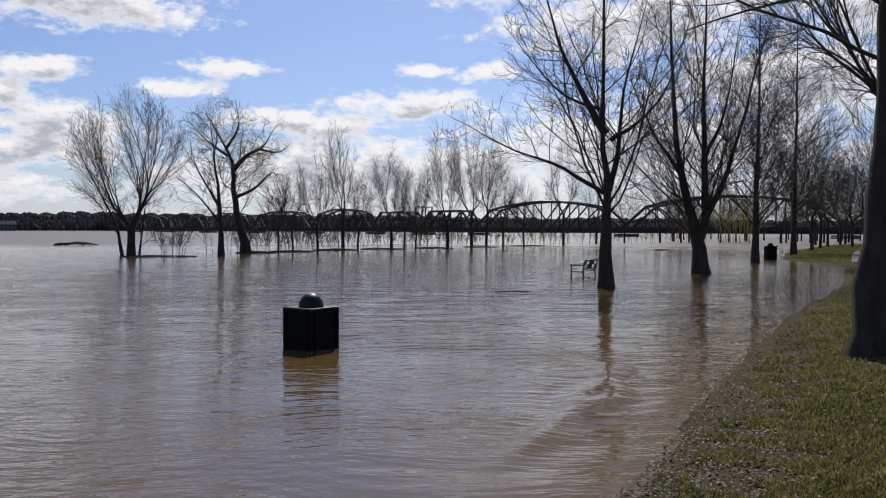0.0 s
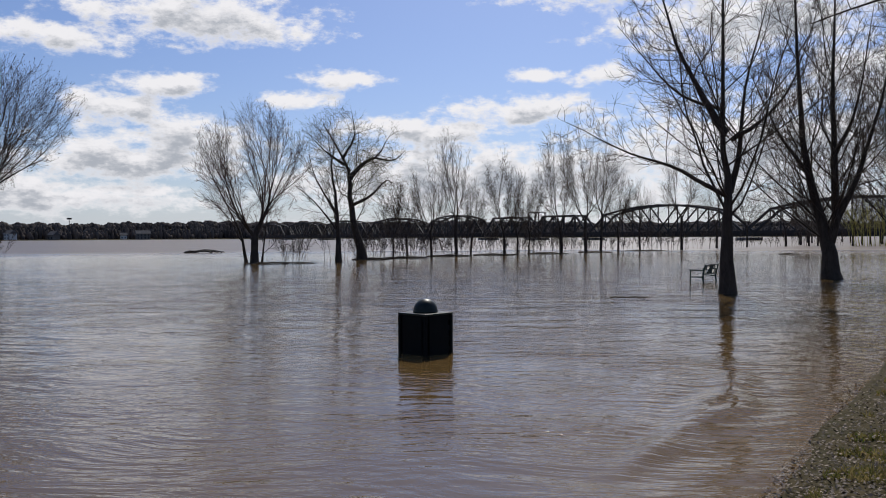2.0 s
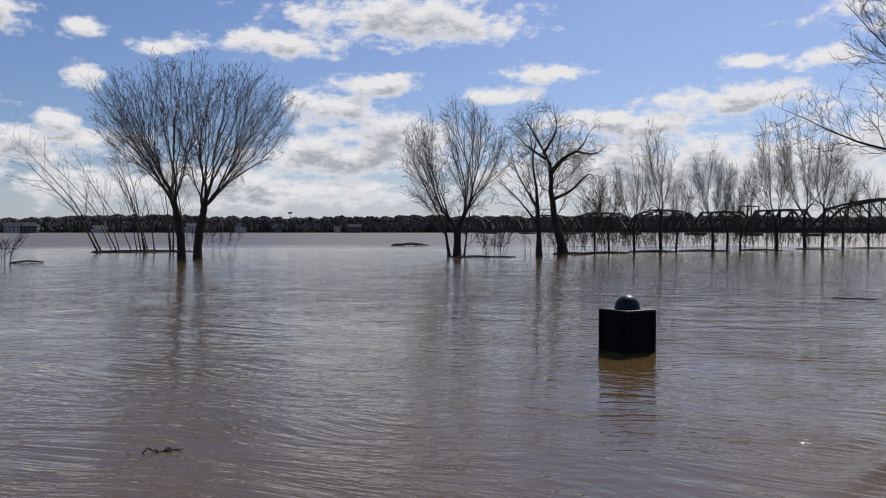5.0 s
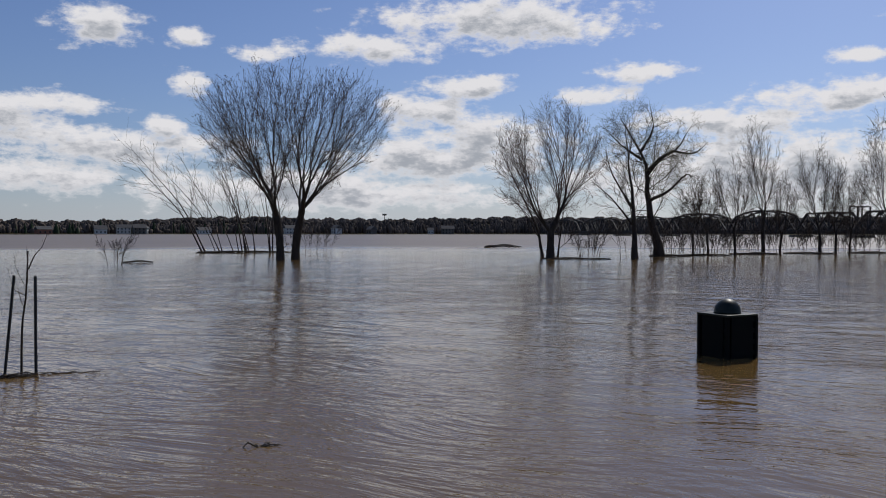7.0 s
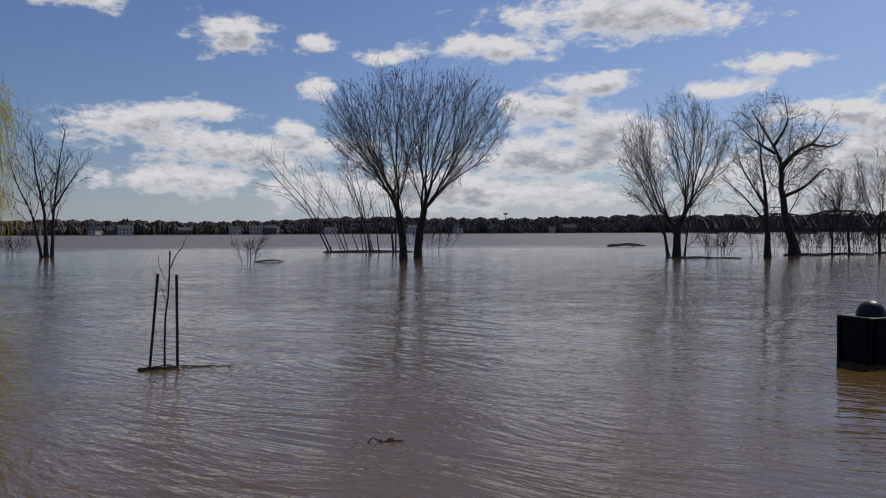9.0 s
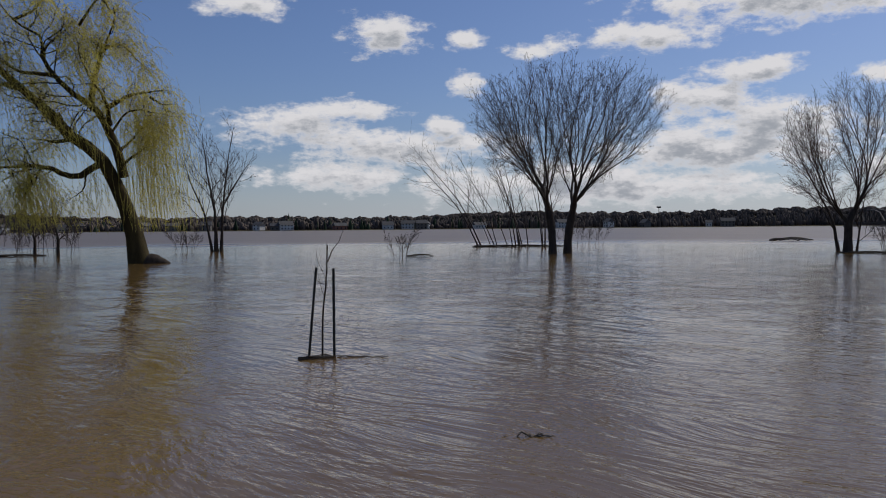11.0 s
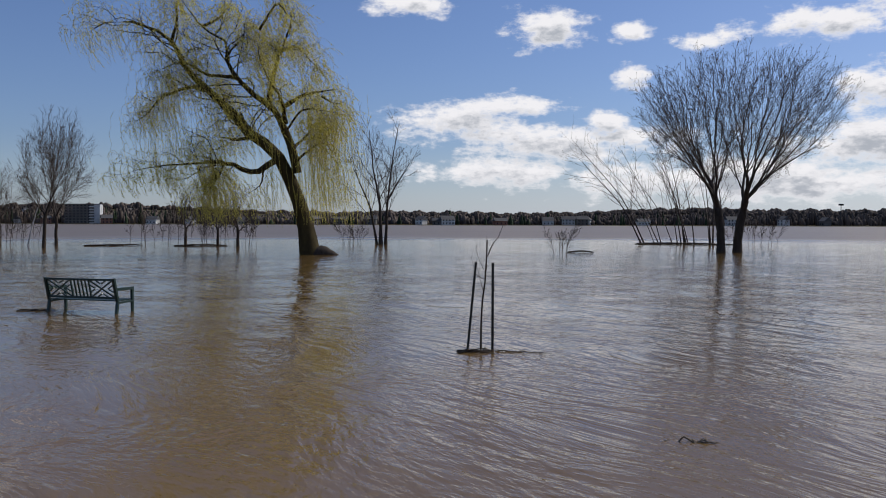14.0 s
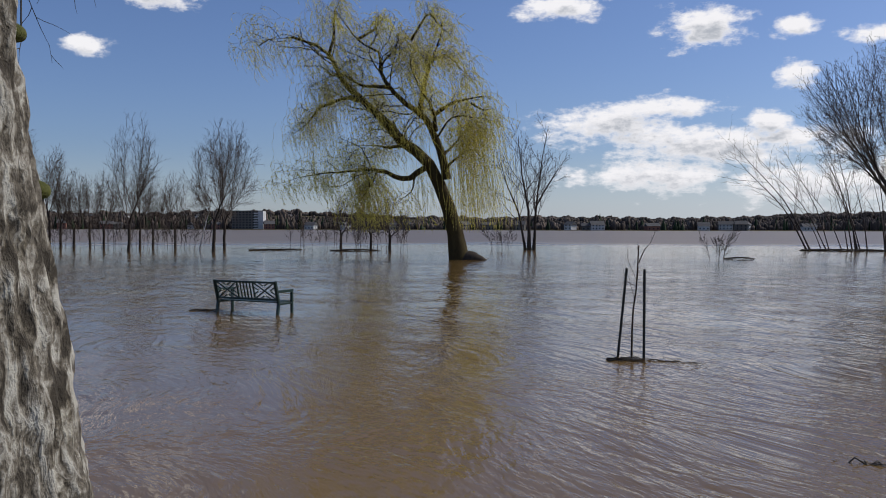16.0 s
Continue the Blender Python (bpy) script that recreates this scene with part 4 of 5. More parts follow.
def bridge():
    top = thing("truss_bridge", pose(63, 283, 0, 0, 0, math.degrees(math.atan2(195, -171))), "long dark steel truss bridge on stone piers across the river", "bridge")
    low, deck_top, gauge = 1.0, 3.2, 5.6
    unit = 259.3
    # start and end along the line, height at the ends and in the middle, number of panels
    spans = [(-0.56, -0.285, 6.8, 9.6, 8), (-0.28, -0.003, 6.8, 9.6, 8), (0.003, 0.279, 6.8, 9.6, 8), (0.285, 0.415, 6.9, 6.9, 5), (0.421, 0.552, 6.9, 6.9, 5), (0.558, 0.757, 6.4, 9.0, 8), (0.763, 1.0, 6.4, 8.8, 8), (1.006, 1.24, 6.4, 8.6, 8), (1.246, 1.48, 6.2, 8.4, 8), (1.486, 1.72, 6.2, 8.4, 8)]
    for s0, s1, end, mid, panels in spans:
        x0, x1 = s0 * unit, s1 * unit
        bm = bmesh.new()
        box(bm, ((x0 + x1) / 2, 0, (low + deck_top) / 2), (x1 - x0, gauge - 0.8, deck_top - low - 0.6))
        for y in (-gauge / 2, gauge / 2):
            box(bm, ((x0 + x1) / 2, y, deck_top - 0.5), (x1 - x0, 0.5, 1.0))
        part("deck", bm, STEEL, top)
        xs = [x0 + (x1 - x0) * i / panels for i in range(panels + 1)]
        hs = [deck_top + end + (mid - end) * (1 - ((i - panels / 2) / (panels / 2 - 1)) ** 2) for i in range(panels + 1)]
        for y in (-gauge / 2, gauge / 2):
            beam("end_post", (xs[0], y, deck_top), (xs[1], y, hs[1]), 0.7, top)
            beam("end_post", (xs[-1], y, deck_top), (xs[-2], y, hs[-2]), 0.7, top)
            for i in range(1, panels):
                beam("vertical_post", (xs[i], y, deck_top), (xs[i], y, hs[i]), 0.32, top)
                if i < panels - 1:
                    beam("top_chord", (xs[i], y, hs[i]), (xs[i + 1], y, hs[i + 1]), 0.7, top)
                    falls = i < panels / 2
                    beam("diagonal", (xs[i], y, hs[i] if falls else deck_top), (xs[i + 1], y, deck_top if falls else hs[i + 1]), 0.42, top)
        for i in range(1, panels):
            beam("cross_strut", (xs[i], -gauge / 2, hs[i]), (xs[i], gauge / 2, hs[i]), 0.4, top)
    for s in (-0.56, -0.2825, 0.0, 0.282, 0.418, 0.555, 0.76, 1.003, 1.243, 1.483, 1.72):
        bm = bmesh.new()
        big = 3.2 if s == 0.418 else 2.1
        ring = [(-big, -4.2), (0, -6.2), (big, -4.2), (big, 4.2), (0, 6.2), (-big, 4.2)]
        lower = [bm.verts.new((s * unit + x * 1.1, y * 1.1, -1.5)) for x, y in ring]
        upper = [bm.verts.new((s * unit + x, y, low - 0.004)) for x, y in ring]
        bm.faces.new(upper)
        for i in range(6):
            bm.faces.new((lower[i], lower[(i + 1) % 6], upper[(i + 1) % 6], upper[i]))
        bmesh.ops.recalc_face_normals(bm, faces=bm.faces)
        part("pier", bm, STONE, top)
    x = 0.418 * unit
    for dx in (-2.2, 2.2):
        for y in (-gauge / 2, gauge / 2):
            beam("tower_post", (x + dx, y, deck_top), (x + dx, y, deck_top + 9), 0.4, top)
        beam("tower_beam", (x + dx, -gauge / 2, deck_top + 9), (x + dx, gauge / 2, deck_top + 9), 0.4, top)
    for y in (-gauge / 2, gauge / 2):
        beam("tower_beam", (x - 2.4, y, deck_top + 9), (x + 2.4, y, deck_top + 9), 0.4, top)


bridge()


# ---- furniture of the park ----
def bench(m, label):
    """Slatted cast bench with square lattice panels in the back; x along it, its back at y = 0, its front at +y."""
    top = thing("bench", m, label, "bench", "park benches")
    long, z = 1.6, 0.0
    seat_z, top_z, rake = 0.40, 0.86, 0.10
    for x in (0.0, long):
        bm = bmesh.new()
        bar(bm, (x, -0.05, 0), (x, 0.02, seat_z), 0.055, 0.055, 0.008)
        bar(bm, (x, 0.02, seat_z - 0.02), (x, -rake, top_z), 0.055, 0.055, 0.008)
        part("back_leg", bm, GREEN_PAINT, top)
        bm = bmesh.new()
        bar(bm, (x, 0.48, 0), (x, 0.47, 0.62), 0.05, 0.055, 0.008)
        part("front_leg", bm, GREEN_PAINT, top)
        bm = bmesh.new()
        bar(bm, (x, -0.05, 0.64), (x, 0.52, 0.635), 0.06, 0.03, 0.008)
        part("armrest", bm, GREEN_PAINT, top)
        bm = bmesh.new()
        bar(bm, (x, 0.0, seat_z - 0.03), (x, 0.47, seat_z - 0.02), 0.04, 0.05, 0.006)
        part("seat_rail", bm, GREEN_PAINT, top)
    for i in range(7):
        bm = bmesh.new()
        box(bm, (long / 2, 0.05 + i * 0.07, seat_z + 0.012), (long - 0.03, 0.052, 0.022), None, 0.004)
        part("seat_slat", bm, GREEN_PAINT, top)
    def back(u, v):
        return (u, 0.02 - (rake + 0.02) * (v - seat_z) / (top_z - seat_z), v)
    lo, hi = seat_z + 0.07, top_z - 0.03
    for v, w in ((lo, 0.045), (hi, 0.055)):
        bm = bmesh.new()
        bar(bm, back(0.02, v), back(long - 0.02, v), w, 0.04, 0.006)
        part("back_rail", bm, GREEN_PAINT, top)
    third = 0.56
    for u0 in (0.03, long - 0.03 - third):
        bm = bmesh.new()
        u1 = u0 + third
        bar(bm, back(u0, lo), back(u0, hi), 0.03, 0.025)
        bar(bm, back(u1, lo), back(u1, hi), 0.03, 0.025)
        bar(bm, back(u0, lo), back(u1, hi), 0.03, 0.022)
        bar(bm, back(u0, hi), back(u1, lo), 0.03, 0.026)
        mu, mv, k = (u0 + u1) / 2, (lo + hi) / 2, 0.5
        for su, sv in ((-1, -1), (1, 1), (-1, 1), (1, -1)):
            du, dv = third / 2 * su, (hi - lo) / 2 * sv
            bar(bm, back(mu + du * 0.5, mv + dv), back(mu + du * 0.05, mv + dv * 0.55), 0.026, 0.02)
            bar(bm, back(mu + du, mv + dv * 0.45), back(mu + du * 0.55, mv + dv * 0.05), 0.026, 0.02)
        part("lattice_panel", bm, GREEN_PAINT, top)
    for i in range(4):
        bm = bmesh.new()
        u = 0.03 + third + (long - 0.06 - 2 * third) * (i + 1) / 5
        bar(bm, back(u, lo), back(u, hi), 0.03, 0.02, 0.004)
        part("back_slat", bm, GREEN_PAINT, top)


def bench_at(x, y, turn, z, label):
    bench(pose(x, y, z, 0, 0, turn), label)


bench_at(-18.30, 2.08, 42.5, -0.16, "dark green slatted metal bench standing in flood water near a willow")
bench_at(5.46, 32.05, 63.0, -0.16, "dark green metal bench standing in flood water beside a trunk")


def litter_bin(m, label):
    top = thing("litter_bin", m, label, "litter bin", "litter bins")
    side, high = 0.59, 0.98
    h = side / 2
    bm = bmesh.new()
    box(bm, (0, 0, high / 2), (side - 0.12, side - 0.12, high), None, 0.01)
    part("liner", bm, BLACK_PAINT, top)
    for i in range(4):
        turn = Matrix.Rotation(i * math.pi / 2, 4, "Z")
        bm = bmesh.new()
        box(bm, turn @ Vector((h - 0.012, 0, high / 2 + 0.03)), (0.02, side - 0.17, high - 0.06), turn, 0.004)
        part("panel", bm, BLACK_PAINT, top)
        bm = bmesh.new()
        box(bm, turn @ Vector((h - 0.02, h - 0.02, high / 2)), (0.05, 0.05, high), turn, 0.006)
        part("corner_post", bm, BLACK_PAINT, top)
        for z in (0.25, 0.45, 0.61, 0.77, 0.93):
            bm = bmesh.new()
            box(bm, turn @ Vector((h - 0.018, h - 0.07, z)), (0.012, 0.075, 0.07), turn)
            part("bracket", bm, BLACK_PAINT, top)
    bm = bmesh.new()
    box(bm, (0, 0, high + 0.016), (side + 0.01, side + 0.01, 0.03), None, 0.008)
    part("lid", bm, DOME, top)
    bm = bmesh.new()
    bmesh.ops.create_uvsphere(bm, u_segments=32, v_segments=16, radius=0.19)
    for v in bm.verts:
        v.co.z = max(v.co.z, -0.02) * 1.0
        if v.co.z < 0:
            v.co.x *= 1.05
            v.co.y *= 1.05
    bmesh.ops.translate(bm, verts=bm.verts, vec=(0, 0, high + 0.05))
    me = bpy.data.meshes.new("dome")
    bm.to_mesh(me)
    bm.free()
    part("dome", smooth_shade(me), DOME, top, "glossy dark green domed hood")
    bm = bmesh.new()
    bar(bm, (0.2, 0.16, high + 0.03), (0.2, 0.2, high + 0.06), 0.05, 0.03, 0.004)
    part("latch", bm, STAKE, top, "small metal latch")


litter_bin(site(9.08, 12.75, -0.38, 45), "dark square litter bin with a domed hood in flood water")
litter_bin(site(-21.66, 57.0, -0.1, 20), "dark litter bin standing at the water's edge")
bench_at(22.6, 56.5, 60.0, 0.0, "dark slatted bench beside a litter bin at the water's edge")


def stake(m, high, lean, label):
    top = thing("stake", m, label, "stake", "sapling stakes")
    bm = bmesh.new()
    foot, tip = Vector((0, 0, BED)), Vector((lean, 0.02, high))
    for w, turn in ((0.036, 0), (0.036, 90)):
        axis = (tip - foot).to_track_quat("Z", "Y").to_matrix().to_4x4() @ Matrix.Rotation(radians(turn + 30), 4, "Z")
        box(bm, (foot + tip) / 2, (w, 0.012, (tip - foot).length), axis)
    part("post", bm, STAKE, top)


stake(site(56.39, 11.8), 1.25, 0.155, "dark steel stake leaning beside a sapling in flood water")
stake(site(54.47, 11.7), 1.24, 0.0, "dark upright steel stake beside a sapling in flood water")
tree(site(55.29, 11.7), [([(0, 0, BED), (0.01, 0, 0.5), (0.06, 0, 1.0), (0.09, 0, 1.56)], 0.016, 0.009), ([(0.09, 0, 1.33), (0.16, 0, 1.5), (0.25, 0.03, 1.62), (0.31, 0.04, 1.78)], 0.009, 0.002), ([(0.05, 0, 1.0), (-0.08, 0, 1.1), (-0.14, 0, 1.35)], 0.005, 0.002),
                          ([(0.06, 0, 1.1), (-0.05, 0.05, 1.35), (-0.06, 0.05, 1.5)], 0.004, 0.002)],
     [level(3, 0.5, 0.2, 40, 0.1, 0.1, 4, floor=0.001)], 130, "thin bare sapling between two stakes in flood water", category="sapling", name="sapling")


# ---- drift ----
def drift(m, long, seed, sticks=6, spread=0.25, r=0.03, label="raft of wet sticks and drift on the flood water", high=0.02):
    rng = np.random.default_rng(seed + 300)
    lines, radii = [], []
    for i in range(sticks):
        l = long * rng.uniform(0.25, 1.0) if i else long
        x, y = rng.uniform(-0.5, 0.5) * (long - l), rng.normal(0, spread)
        a = rng.normal(0, 0.12)
        p = resample([(x - l / 2, y - a * l / 2, high * rng.random()), (x, y + rng.normal(0, 0.04), high + rng.uniform(0, high)), (x + l / 2, y + a * l / 2, high * rng.random())], 8, rng, 0.012)
        lines.append(p), radii.append(np.linspace(r * rng.uniform(0.5, 1), r * 0.3, 8))
    top = thing("driftwood", m, label, "driftwood")
    for p, w in zip(lines, radii):
        part("stick", mesh_of("stick", *tubes(p[None], w[None], 5)), DRIFT, top)


drift(site(55.6, 11.5), 0.55, 1, 14, 0.06, 0.012, "small mat of twigs caught at a sapling", 0.015)
drift(site(53.3, 11.6), 1.0, 2, 3, 0.02, 0.012, "floating stick on the flood water", 0.006)
drift(site(23.98, 100, 0), 4.6, 3, 12, 0.5, 0.12, high=0.2)
drift(site(18.9, 57.2), 4.6, 4, 24, 0.3, 0.03, high=0.05)
drift(site(41.6, 75.5), 8.5, 5, 40, 0.6, 0.035, high=0.08)
drift(site(79.7, 68), 4.2, 6, 4, 0.15, 0.08, "long floating log on the flood water", 0.05)
drift(site(74.3, 66), 4.0, 7, 30, 0.5, 0.03, high=0.07)
drift(site(48.4, 52), 1.8, 8, 18, 0.3, 0.022, high=0.08)
drift(site(-4.9, 24.6), 1.1, 9, 5, 0.1, 0.02, high=0.01)
drift(site(-14.9, 82), 1.6, 10, 4, 0.1, 0.06, high=0.05)
drift(site(84.3, 18.6), 0.7, 11, 6, 0.05, 0.018, high=0.01)
drift(site(40.5, 7.1), 0.55, 12, 3, 0.03, 0.010, "floating stick on the flood water", 0.006)
for i, (a, d, l) in enumerate([(12.8, 65, 5), (10.4, 69, 6), (7.4, 75, 7), (4.2, 78, 7), (0.6, 83, 7), (-2.6, 90, 6), (-6.0, 98, 8)]):
    drift(site(a, d), l * 0.6, 20 + i, 16, 0.6, 0.05, high=0.07)


# ---- far shore ----
def clumps(name, spots, mat, cone, label, rough=0.22, seed=0):
    """Far trees, each a small uneven crown: spots of x, y, z, height, half width."""
    rng = np.random.default_rng(seed)
    spots = np.asarray(spots, float)
    k = 5
    if cone:
        prof = [(0.04, 0.85), (0.3, 0.8), (0.55, 0.5), (0.8, 0.25), (1.0, 0.02)]
    else:
        prof = [(0.0, 0.6), (0.45, 1.0), (0.8, 0.85), (1.0, 0.4)]
    a = np.arange(k) * 2 * np.pi / k
    m = len(spots)
    rings = []
    for h, w in prof:
        jit = 1 + rng.uniform(-rough, rough, (m, k))
        r = spots[:, 4:5] * w * jit
        z = spots[:, 2:3] + spots[:, 3:4] * (h + rng.uniform(-0.03, 0.03, (m, k)))
        rings.append(np.stack([spots[:, 0:1] + r * np.cos(a), spots[:, 1:2] + r * np.sin(a), z], -1))
    v = np.stack(rings, 1)
    i = np.arange(m * len(prof) * k).reshape(m, len(prof), k)
    q = np.stack([i[:, :-1], np.roll(i[:, :-1], -1, 2), np.roll(i[:, 1:], -1, 2), i[:, 1:]], -1).reshape(-1, 4)
    ob = part(name, mesh_of(name, v.reshape(-1, 3), q), mat)
    tagged(ob, label, "woods", kind="stuff")


def far_woods():
    rng = np.random.default_rng(8)
    def rows(count, lo, hi, back0, back1, h0, h1, w0, w1):
        az = rng.uniform(lo, hi, count)
        a = np.radians(az)
        far = 820 + 60 * np.sin(a * 5) + 25 * np.sin(a * 17)
        r = far + 30 + back0 + (back1 - back0) * rng.random(count) ** 1.5
        x, y = -r * np.sin(a), r * np.cos(a)
        roll = 1.08 + 0.20 * np.sin(az * 1.9) * np.sin(az * 0.77 + 1) + 0.16 * np.sin(az * 6.1 + 2)
        h = roll * (h0 + (h1 - h0) * rng.random(count) ** 1.6) * np.interp(az, [-36, 0, 20, 34, 46, 74, 80, 110], [0.55, 0.6, 0.85, 0.8, 0.66, 0.66, 1.0, 1.0])
        return np.stack([x, y, ground_height(x, y) - 1.0, h, rng.uniform(w0, w1, count)], 1)
    clumps("far_woods", np.concatenate([rows(15000, -36, 104, 5, 420, 5.5, 12.5, 1.2, 2.8), rows(6000, -36, 70, 560, 820, 9, 13, 3.0, 5.5), rows(2500, 70, 104, 740, 900, 8, 12, 3.0, 5.5)]), WOODS, False, "bare brown woods on the far river bank", seed=1)
    clumps("far_conifers", rows(230, 38, 104, 0, 60, 9, 19, 1.5, 3.2), PINE, True, "dark conifers on the far river bank", seed=2)


far_woods()


# bare woods behind the lawn and the end of the bridge
PROTO = []
for i in range(4):
    t = river_tree(-24 - i * 0.8, 150 + 8 * i, 13, 3.6, 140 + i, 3, 0.3, 0.17, "bare tree in the woods beyond the lawn", "woods beyond the lawn", [level(5, 0.1, 0.9, 36, 0.06, 0.12, 2, shrink=0.3, least=0.8, most=1.6, floor=0.016)], 28)
    PROTO.append(t)
rng = np.random.default_rng(21)
for i in range(64):
    az, d = rng.uniform(-34, -15.5), rng.uniform(142, 215)
    x, y = -d * math.sin(radians(az)), d * math.cos(radians(az))
    m = pose(x, y, float(ground_height(x, y)) + 0.3, 0, 0, rng.uniform(0, 360)) @ Matrix.Scale(rng.uniform(0.7, 1.1), 4)
    t = copy_thing(PROTO[i % 4], m)
    t.matrix_basis = m


def house(m, w, d, h, label, wall=PLASTER):
    top = thing("house", m, label, "house", "houses on the far bank")
    bm = bmesh.new()
    box(bm, (0, 0, h / 2 - 1), (w, d, h + 2))
    part("wall", bm, wall, top)
    bm = bmesh.new()
    e, rise = 0.6, d * 0.42
    v = [bm.verts.new(p) for p in ((-w / 2 - e, -d / 2 - e, h + 0.01), (w / 2 + e, -d / 2 - e, h + 0.01), (w / 2 + e, d / 2 + e, h + 0.01), (-w / 2 - e, d / 2 + e, h + 0.01), (-w / 2 - e, 0, h + rise), (w / 2 + e, 0, h + rise))]
    for f in ((0, 1, 5, 4), (2, 3, 4, 5), (0, 4, 3), (1, 2, 5), (3, 2, 1, 0)):
        bm.faces.new([v[i] for i in f])
    part("roof", bm, ROOFING, top)
    n = max(2, int(w / 3))
    for level_z in ((1.6,) if h < 4.5 else (1.6, 4.4)):
        for i in range(n):
            bm = bmesh.new()
            box(bm, (-w / 2 + w * (i + 0.5) / n, -d / 2 - 0.02, level_z), (1.2, 0.12, 1.4))
            part("window", bm, DARK_GLASS, top)


def on_far_bank(az, back, turn=0.0):
    a = radians(az)
    r = 820 + 60 * math.sin(a * 5) + 25 * math.sin(a * 17) + back
    x, y = -r * math.sin(a), r * math.cos(a)
    return pose(x, y, float(ground_height(x, y)), 0, 0, az + turn)


BRICK = rough_material("red_brick", (0.16, 0.07, 0.05), (0.28, 0.13, 0.09), 0.3, 0.9, 0.1)
TAN = rough_material("tan_siding", (0.30, 0.25, 0.19), (0.46, 0.40, 0.31), 0.2, 0.85, 0.1)
for a, b, w, d, h, t in [(49.3, 26, 18, 9, 5.5, 0), (48.0, 30, 8, 8, 5, 70), (57.4, 28, 8, 9, 4, 80), (75.6, 44, 9, 8, 5, 30), (73.6, 34, 8, 8, 4.5, 0), (85.2, 30, 8, 9, 4, 80), (29.0, 26, 9, 8, 4, 0)]:
    house(on_far_bank(a, b + 6, t), w * 0.7, d * 0.8, h, "white wooden house on the far river bank")
rng = np.random.default_rng(64)
for i in range(34):
    a = rng.choice([rng.uniform(68, 97), rng.uniform(44, 68), rng.uniform(26, 44)], p=[0.62, 0.28, 0.10])
    wall, what = [(PLASTER, "white"), (TAN, "tan"), (CONCRETE, "grey"), (BRICK, "brick")][int(rng.integers(0, 4))]
    # along the water, or on the open slope of the town
    back = rng.uniform(16, 30) if i % 2 or a < 70 else rng.uniform(560, 730)
    house(on_far_bank(a, back, rng.uniform(-60, 60)), rng.uniform(6, 14), rng.uniform(6, 9), rng.uniform(3.5, 6), what + " house among the trees of the far bank", wall)


def apartments(m):
    top = thing("apartment_building", m, "tall pale apartment block with balconies on the far bank", "building")
    w, d, h, floors = 27.0, 14.0, 18.5, 7
    bm = bmesh.new()
    box(bm, (-w / 2, d / 2, h / 2 - 1), (w, d, h + 2))
    part("wall", bm, CONCRETE, top)
    bm = bmesh.new()
    box(bm, (2.6, d / 2, h / 2 - 1), (5.2, d, h + 2))
    part("end_wall", bm, PLASTER, top, "white rendered end wall")
    bm = bmesh.new()
    box(bm, (-w / 2 + 2, d / 2, h + 0.3), (w + 6, d + 0.6, 0.6))
    part("roof", bm, ROOFING, top)
    for i in range(floors):
        z = 1.6 + i * h / floors
        for j in range(7):
            bm = bmesh.new()
            box(bm, (-w + 1.8 + j * 3.4, -0.03, z), (2.0, 0.2, 1.5))
            part("window", bm, DARK_GLASS, top)
        bm = bmesh.new()
        box(bm, (-2.2, -0.7, z - 1.1), (4.2, 1.5, 1.1))
        part("balcony", bm, PLASTER, top, "white balcony")


apartments(on_far_bank(80.85, 30, -12))


def mast(m, high):
    top = thing("light_mast", m, "tall slim lighting mast on the far bank", "mast")
    bm = bmesh.new()
    bar(bm, (0, 0, -1), (0, 0, high), 0.6)
    part("pole", bm, STEEL, top)
    bm = bmesh.new()
    box(bm, (0, 0, high), (4.5, 0.8, 1.6), None, 0.1)
    part("lamp_head", bm, STEEL, top)


mast(on_far_bank(32.2, 40), 20)


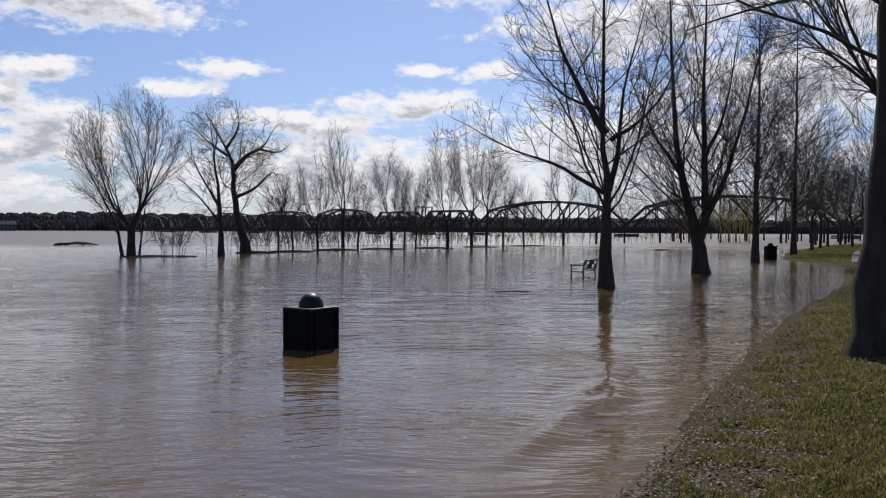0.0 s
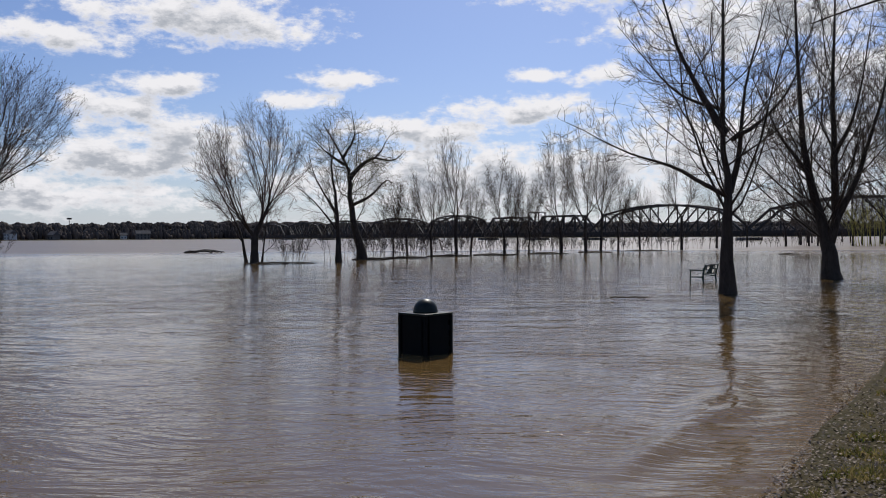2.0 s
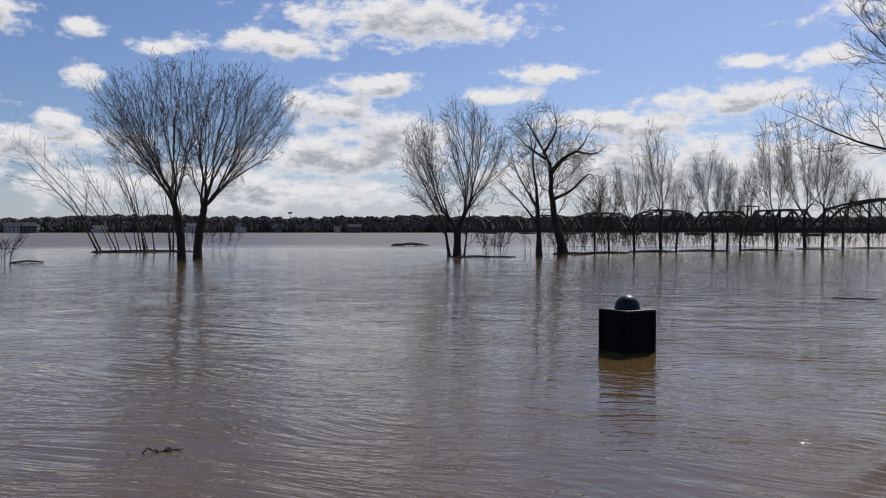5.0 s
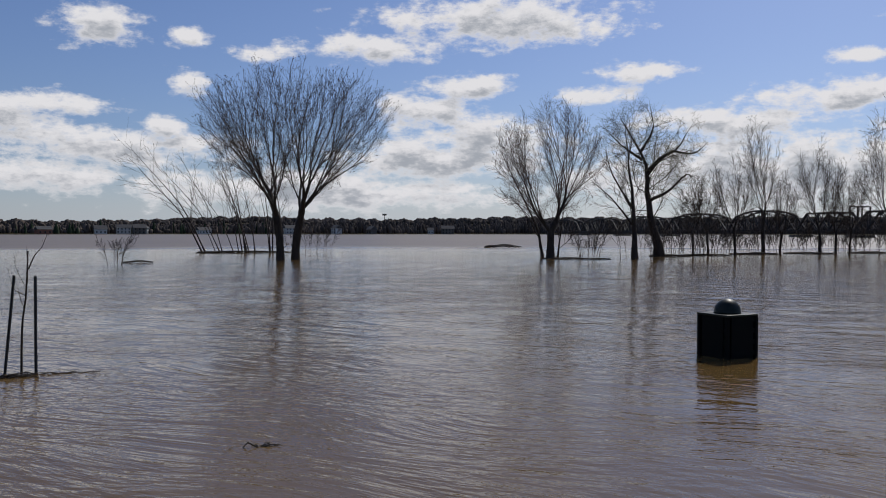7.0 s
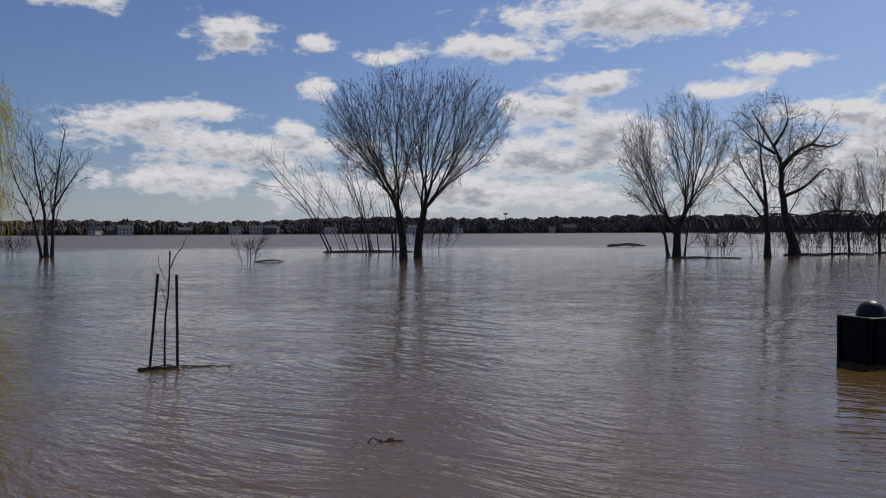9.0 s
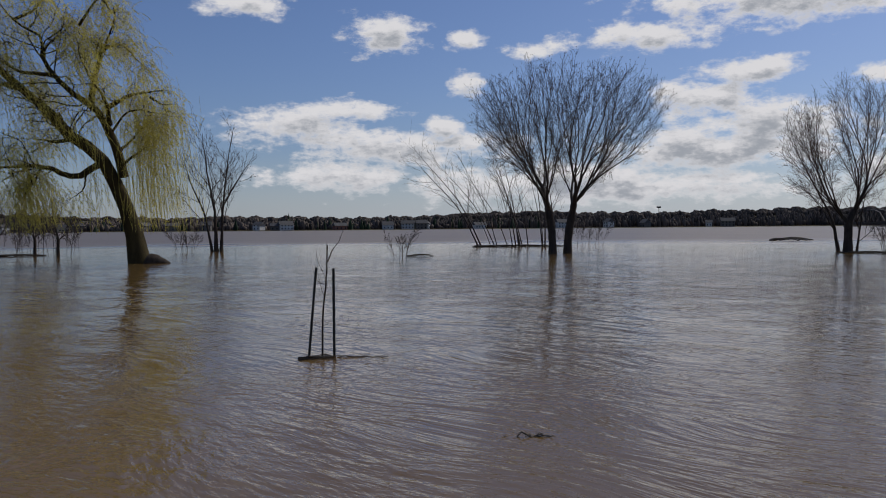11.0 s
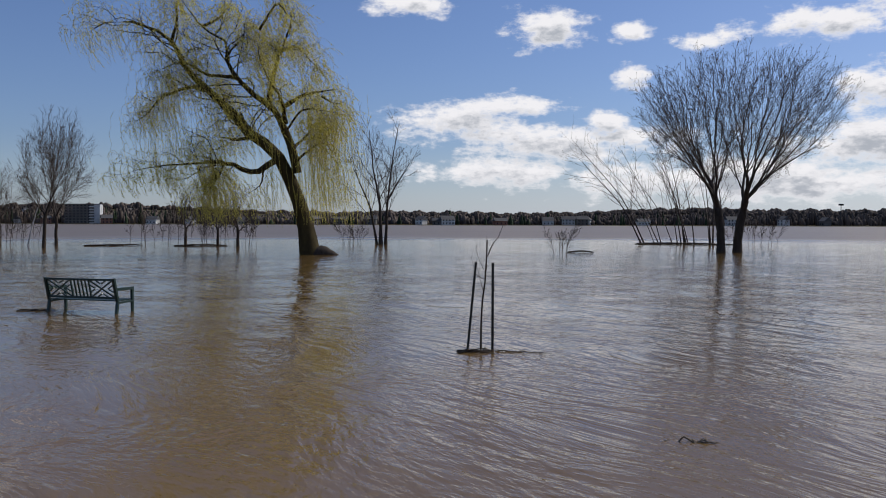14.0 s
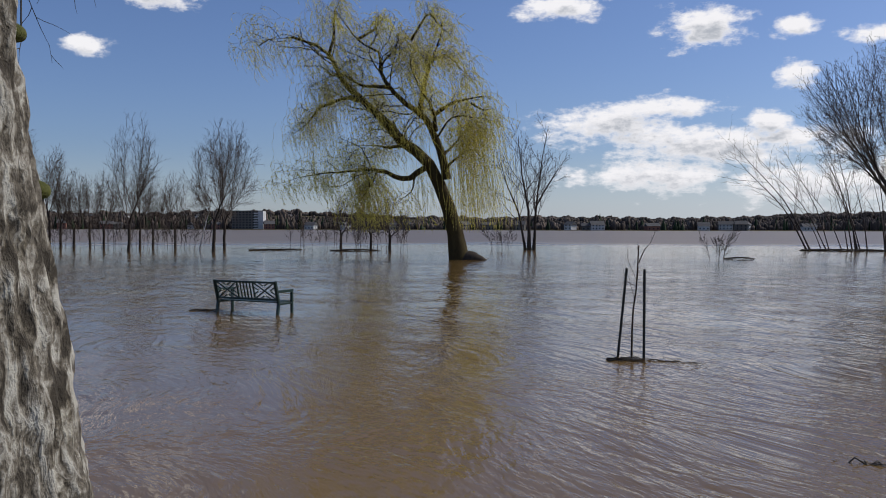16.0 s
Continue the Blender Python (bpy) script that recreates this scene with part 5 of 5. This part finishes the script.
# ---- lawn ----
def lawn():
    rng = np.random.default_rng(42)
    def scatter(count, lo, hi, near, far, span=(-52, 14)):
        az, d = np.radians(rng.uniform(*span, count * 6)), near * (far / near) ** rng.random(count * 6)
        x, y = -d * np.sin(az), d * np.cos(az)
        s = shore_distance(x, y)
        keep = (s > lo) & (s < hi)
        x, y = x[keep][:count], y[keep][:count]
        return x, y, ground_height(x, y)
    x, y, z = (np.concatenate(c) for c in zip(scatter(170000, 0.2, 14, 3.5, 42), scatter(60000, 0.2, 30, 0.4, 14, (-180, -52)), scatter(40000, 0.2, 30, 0.4, 14, (14, 180)), scatter(25000, 0.2, 14, 0.4, 3.5), scatter(26000, 0.15, 40, 42, 130, (-34, -18))))
    bare = np.array([noise.noise(Vector((a * 2.3, b * 2.3, 0))) for a, b in zip(x, y)]) + shore_distance(x, y) * 0.45
    keep = bare > 0.22
    x, y, z = x[keep], y[keep], z[keep]
    n = len(x)
    a, far = rng.uniform(0, 6.28, n), np.hypot(x, y)
    w = 0.004 + 0.0008 * far
    h = rng.uniform(0.02, 0.055, n) * (1 + 0.01 * far)
    tip = np.stack([x + rng.normal(0, 0.025, n), y + rng.normal(0, 0.025, n), z + h], 1)
    left = np.stack([x - w * np.cos(a), y - w * np.sin(a), z - 0.004], 1)
    right = np.stack([x + w * np.cos(a), y + w * np.sin(a), z - 0.004], 1)
    ob = part("grass", mesh_of("grass", np.stack([left, right, tip], 1).reshape(-1, 3), np.arange(3 * n).reshape(-1, 3)), GRASS)
    tagged(ob, "short patchy spring grass on the bank", "grass", kind="stuff")
    sets = []
    for count, lo, hi, near, far in ((14000, -0.1, 0.85, 3.5, 22), (6500, 0.7, 1.7, 3.5, 20), (600, 1.6, 7, 3.5, 20)):
        x, y, z = scatter(count, lo, hi, near, far)
        z = np.maximum(z, 0.0) + rng.uniform(0.004, 0.03, len(x))
        n = len(x)
        a, size = rng.uniform(0, 6.28, n), rng.uniform(0.008, 0.021, n)
        u = np.stack([np.cos(a), np.sin(a), rng.normal(0, 0.35, n)], 1) * size[:, None]
        v = np.stack([-np.sin(a), np.cos(a), rng.normal(0, 0.35, n)], 1) * size[:, None] * 0.6
        c = np.stack([x, y, z], 1)
        sets.append(np.stack([c - u, c - v + 0.1 * u, c + u, c + v + 0.1 * u], 1).reshape(-1, 3))
    verts = np.concatenate(sets)
    ob = part("leaf_litter", mesh_of("leaf_litter", verts, np.arange(len(verts)).reshape(-1, 4)), LITTER)
    tagged(ob, "wet brown leaf litter along the waterline", "dead leaves", kind="stuff")


lawn()


def footpath():
    """The tarred path that comes out of the flood."""
    line = np.array([(24.0, 45.0), (29.5, 56.0), (37.0, 70.0), (50.0, 92.0), (68.0, 116.0)])
    rng = np.random.default_rng(1)
    p = resample(np.hstack([line, np.zeros((len(line), 1))]), 40, rng)
    d = np.gradient(p, axis=0)
    d /= np.linalg.norm(d, axis=1, keepdims=True)
    side = np.stack([d[:, 1], -d[:, 0], np.zeros(len(d))], 1) * 1.5
    verts = []
    for q in (p - side, p + side):
        z = ground_height(q[:, 0], q[:, 1]) + 0.05
        verts.append(np.stack([q[:, 0], q[:, 1], z], 1))
    n = len(p)
    i = np.arange(n - 1)
    ob = part("footpath", mesh_of("footpath", np.concatenate(verts), np.stack([i, i + n, i + n + 1, i + 1], 1)), ASPHALT)
    tagged(ob, "wet tarred footpath running under the flood", "footpath", kind="structure")


footpath()
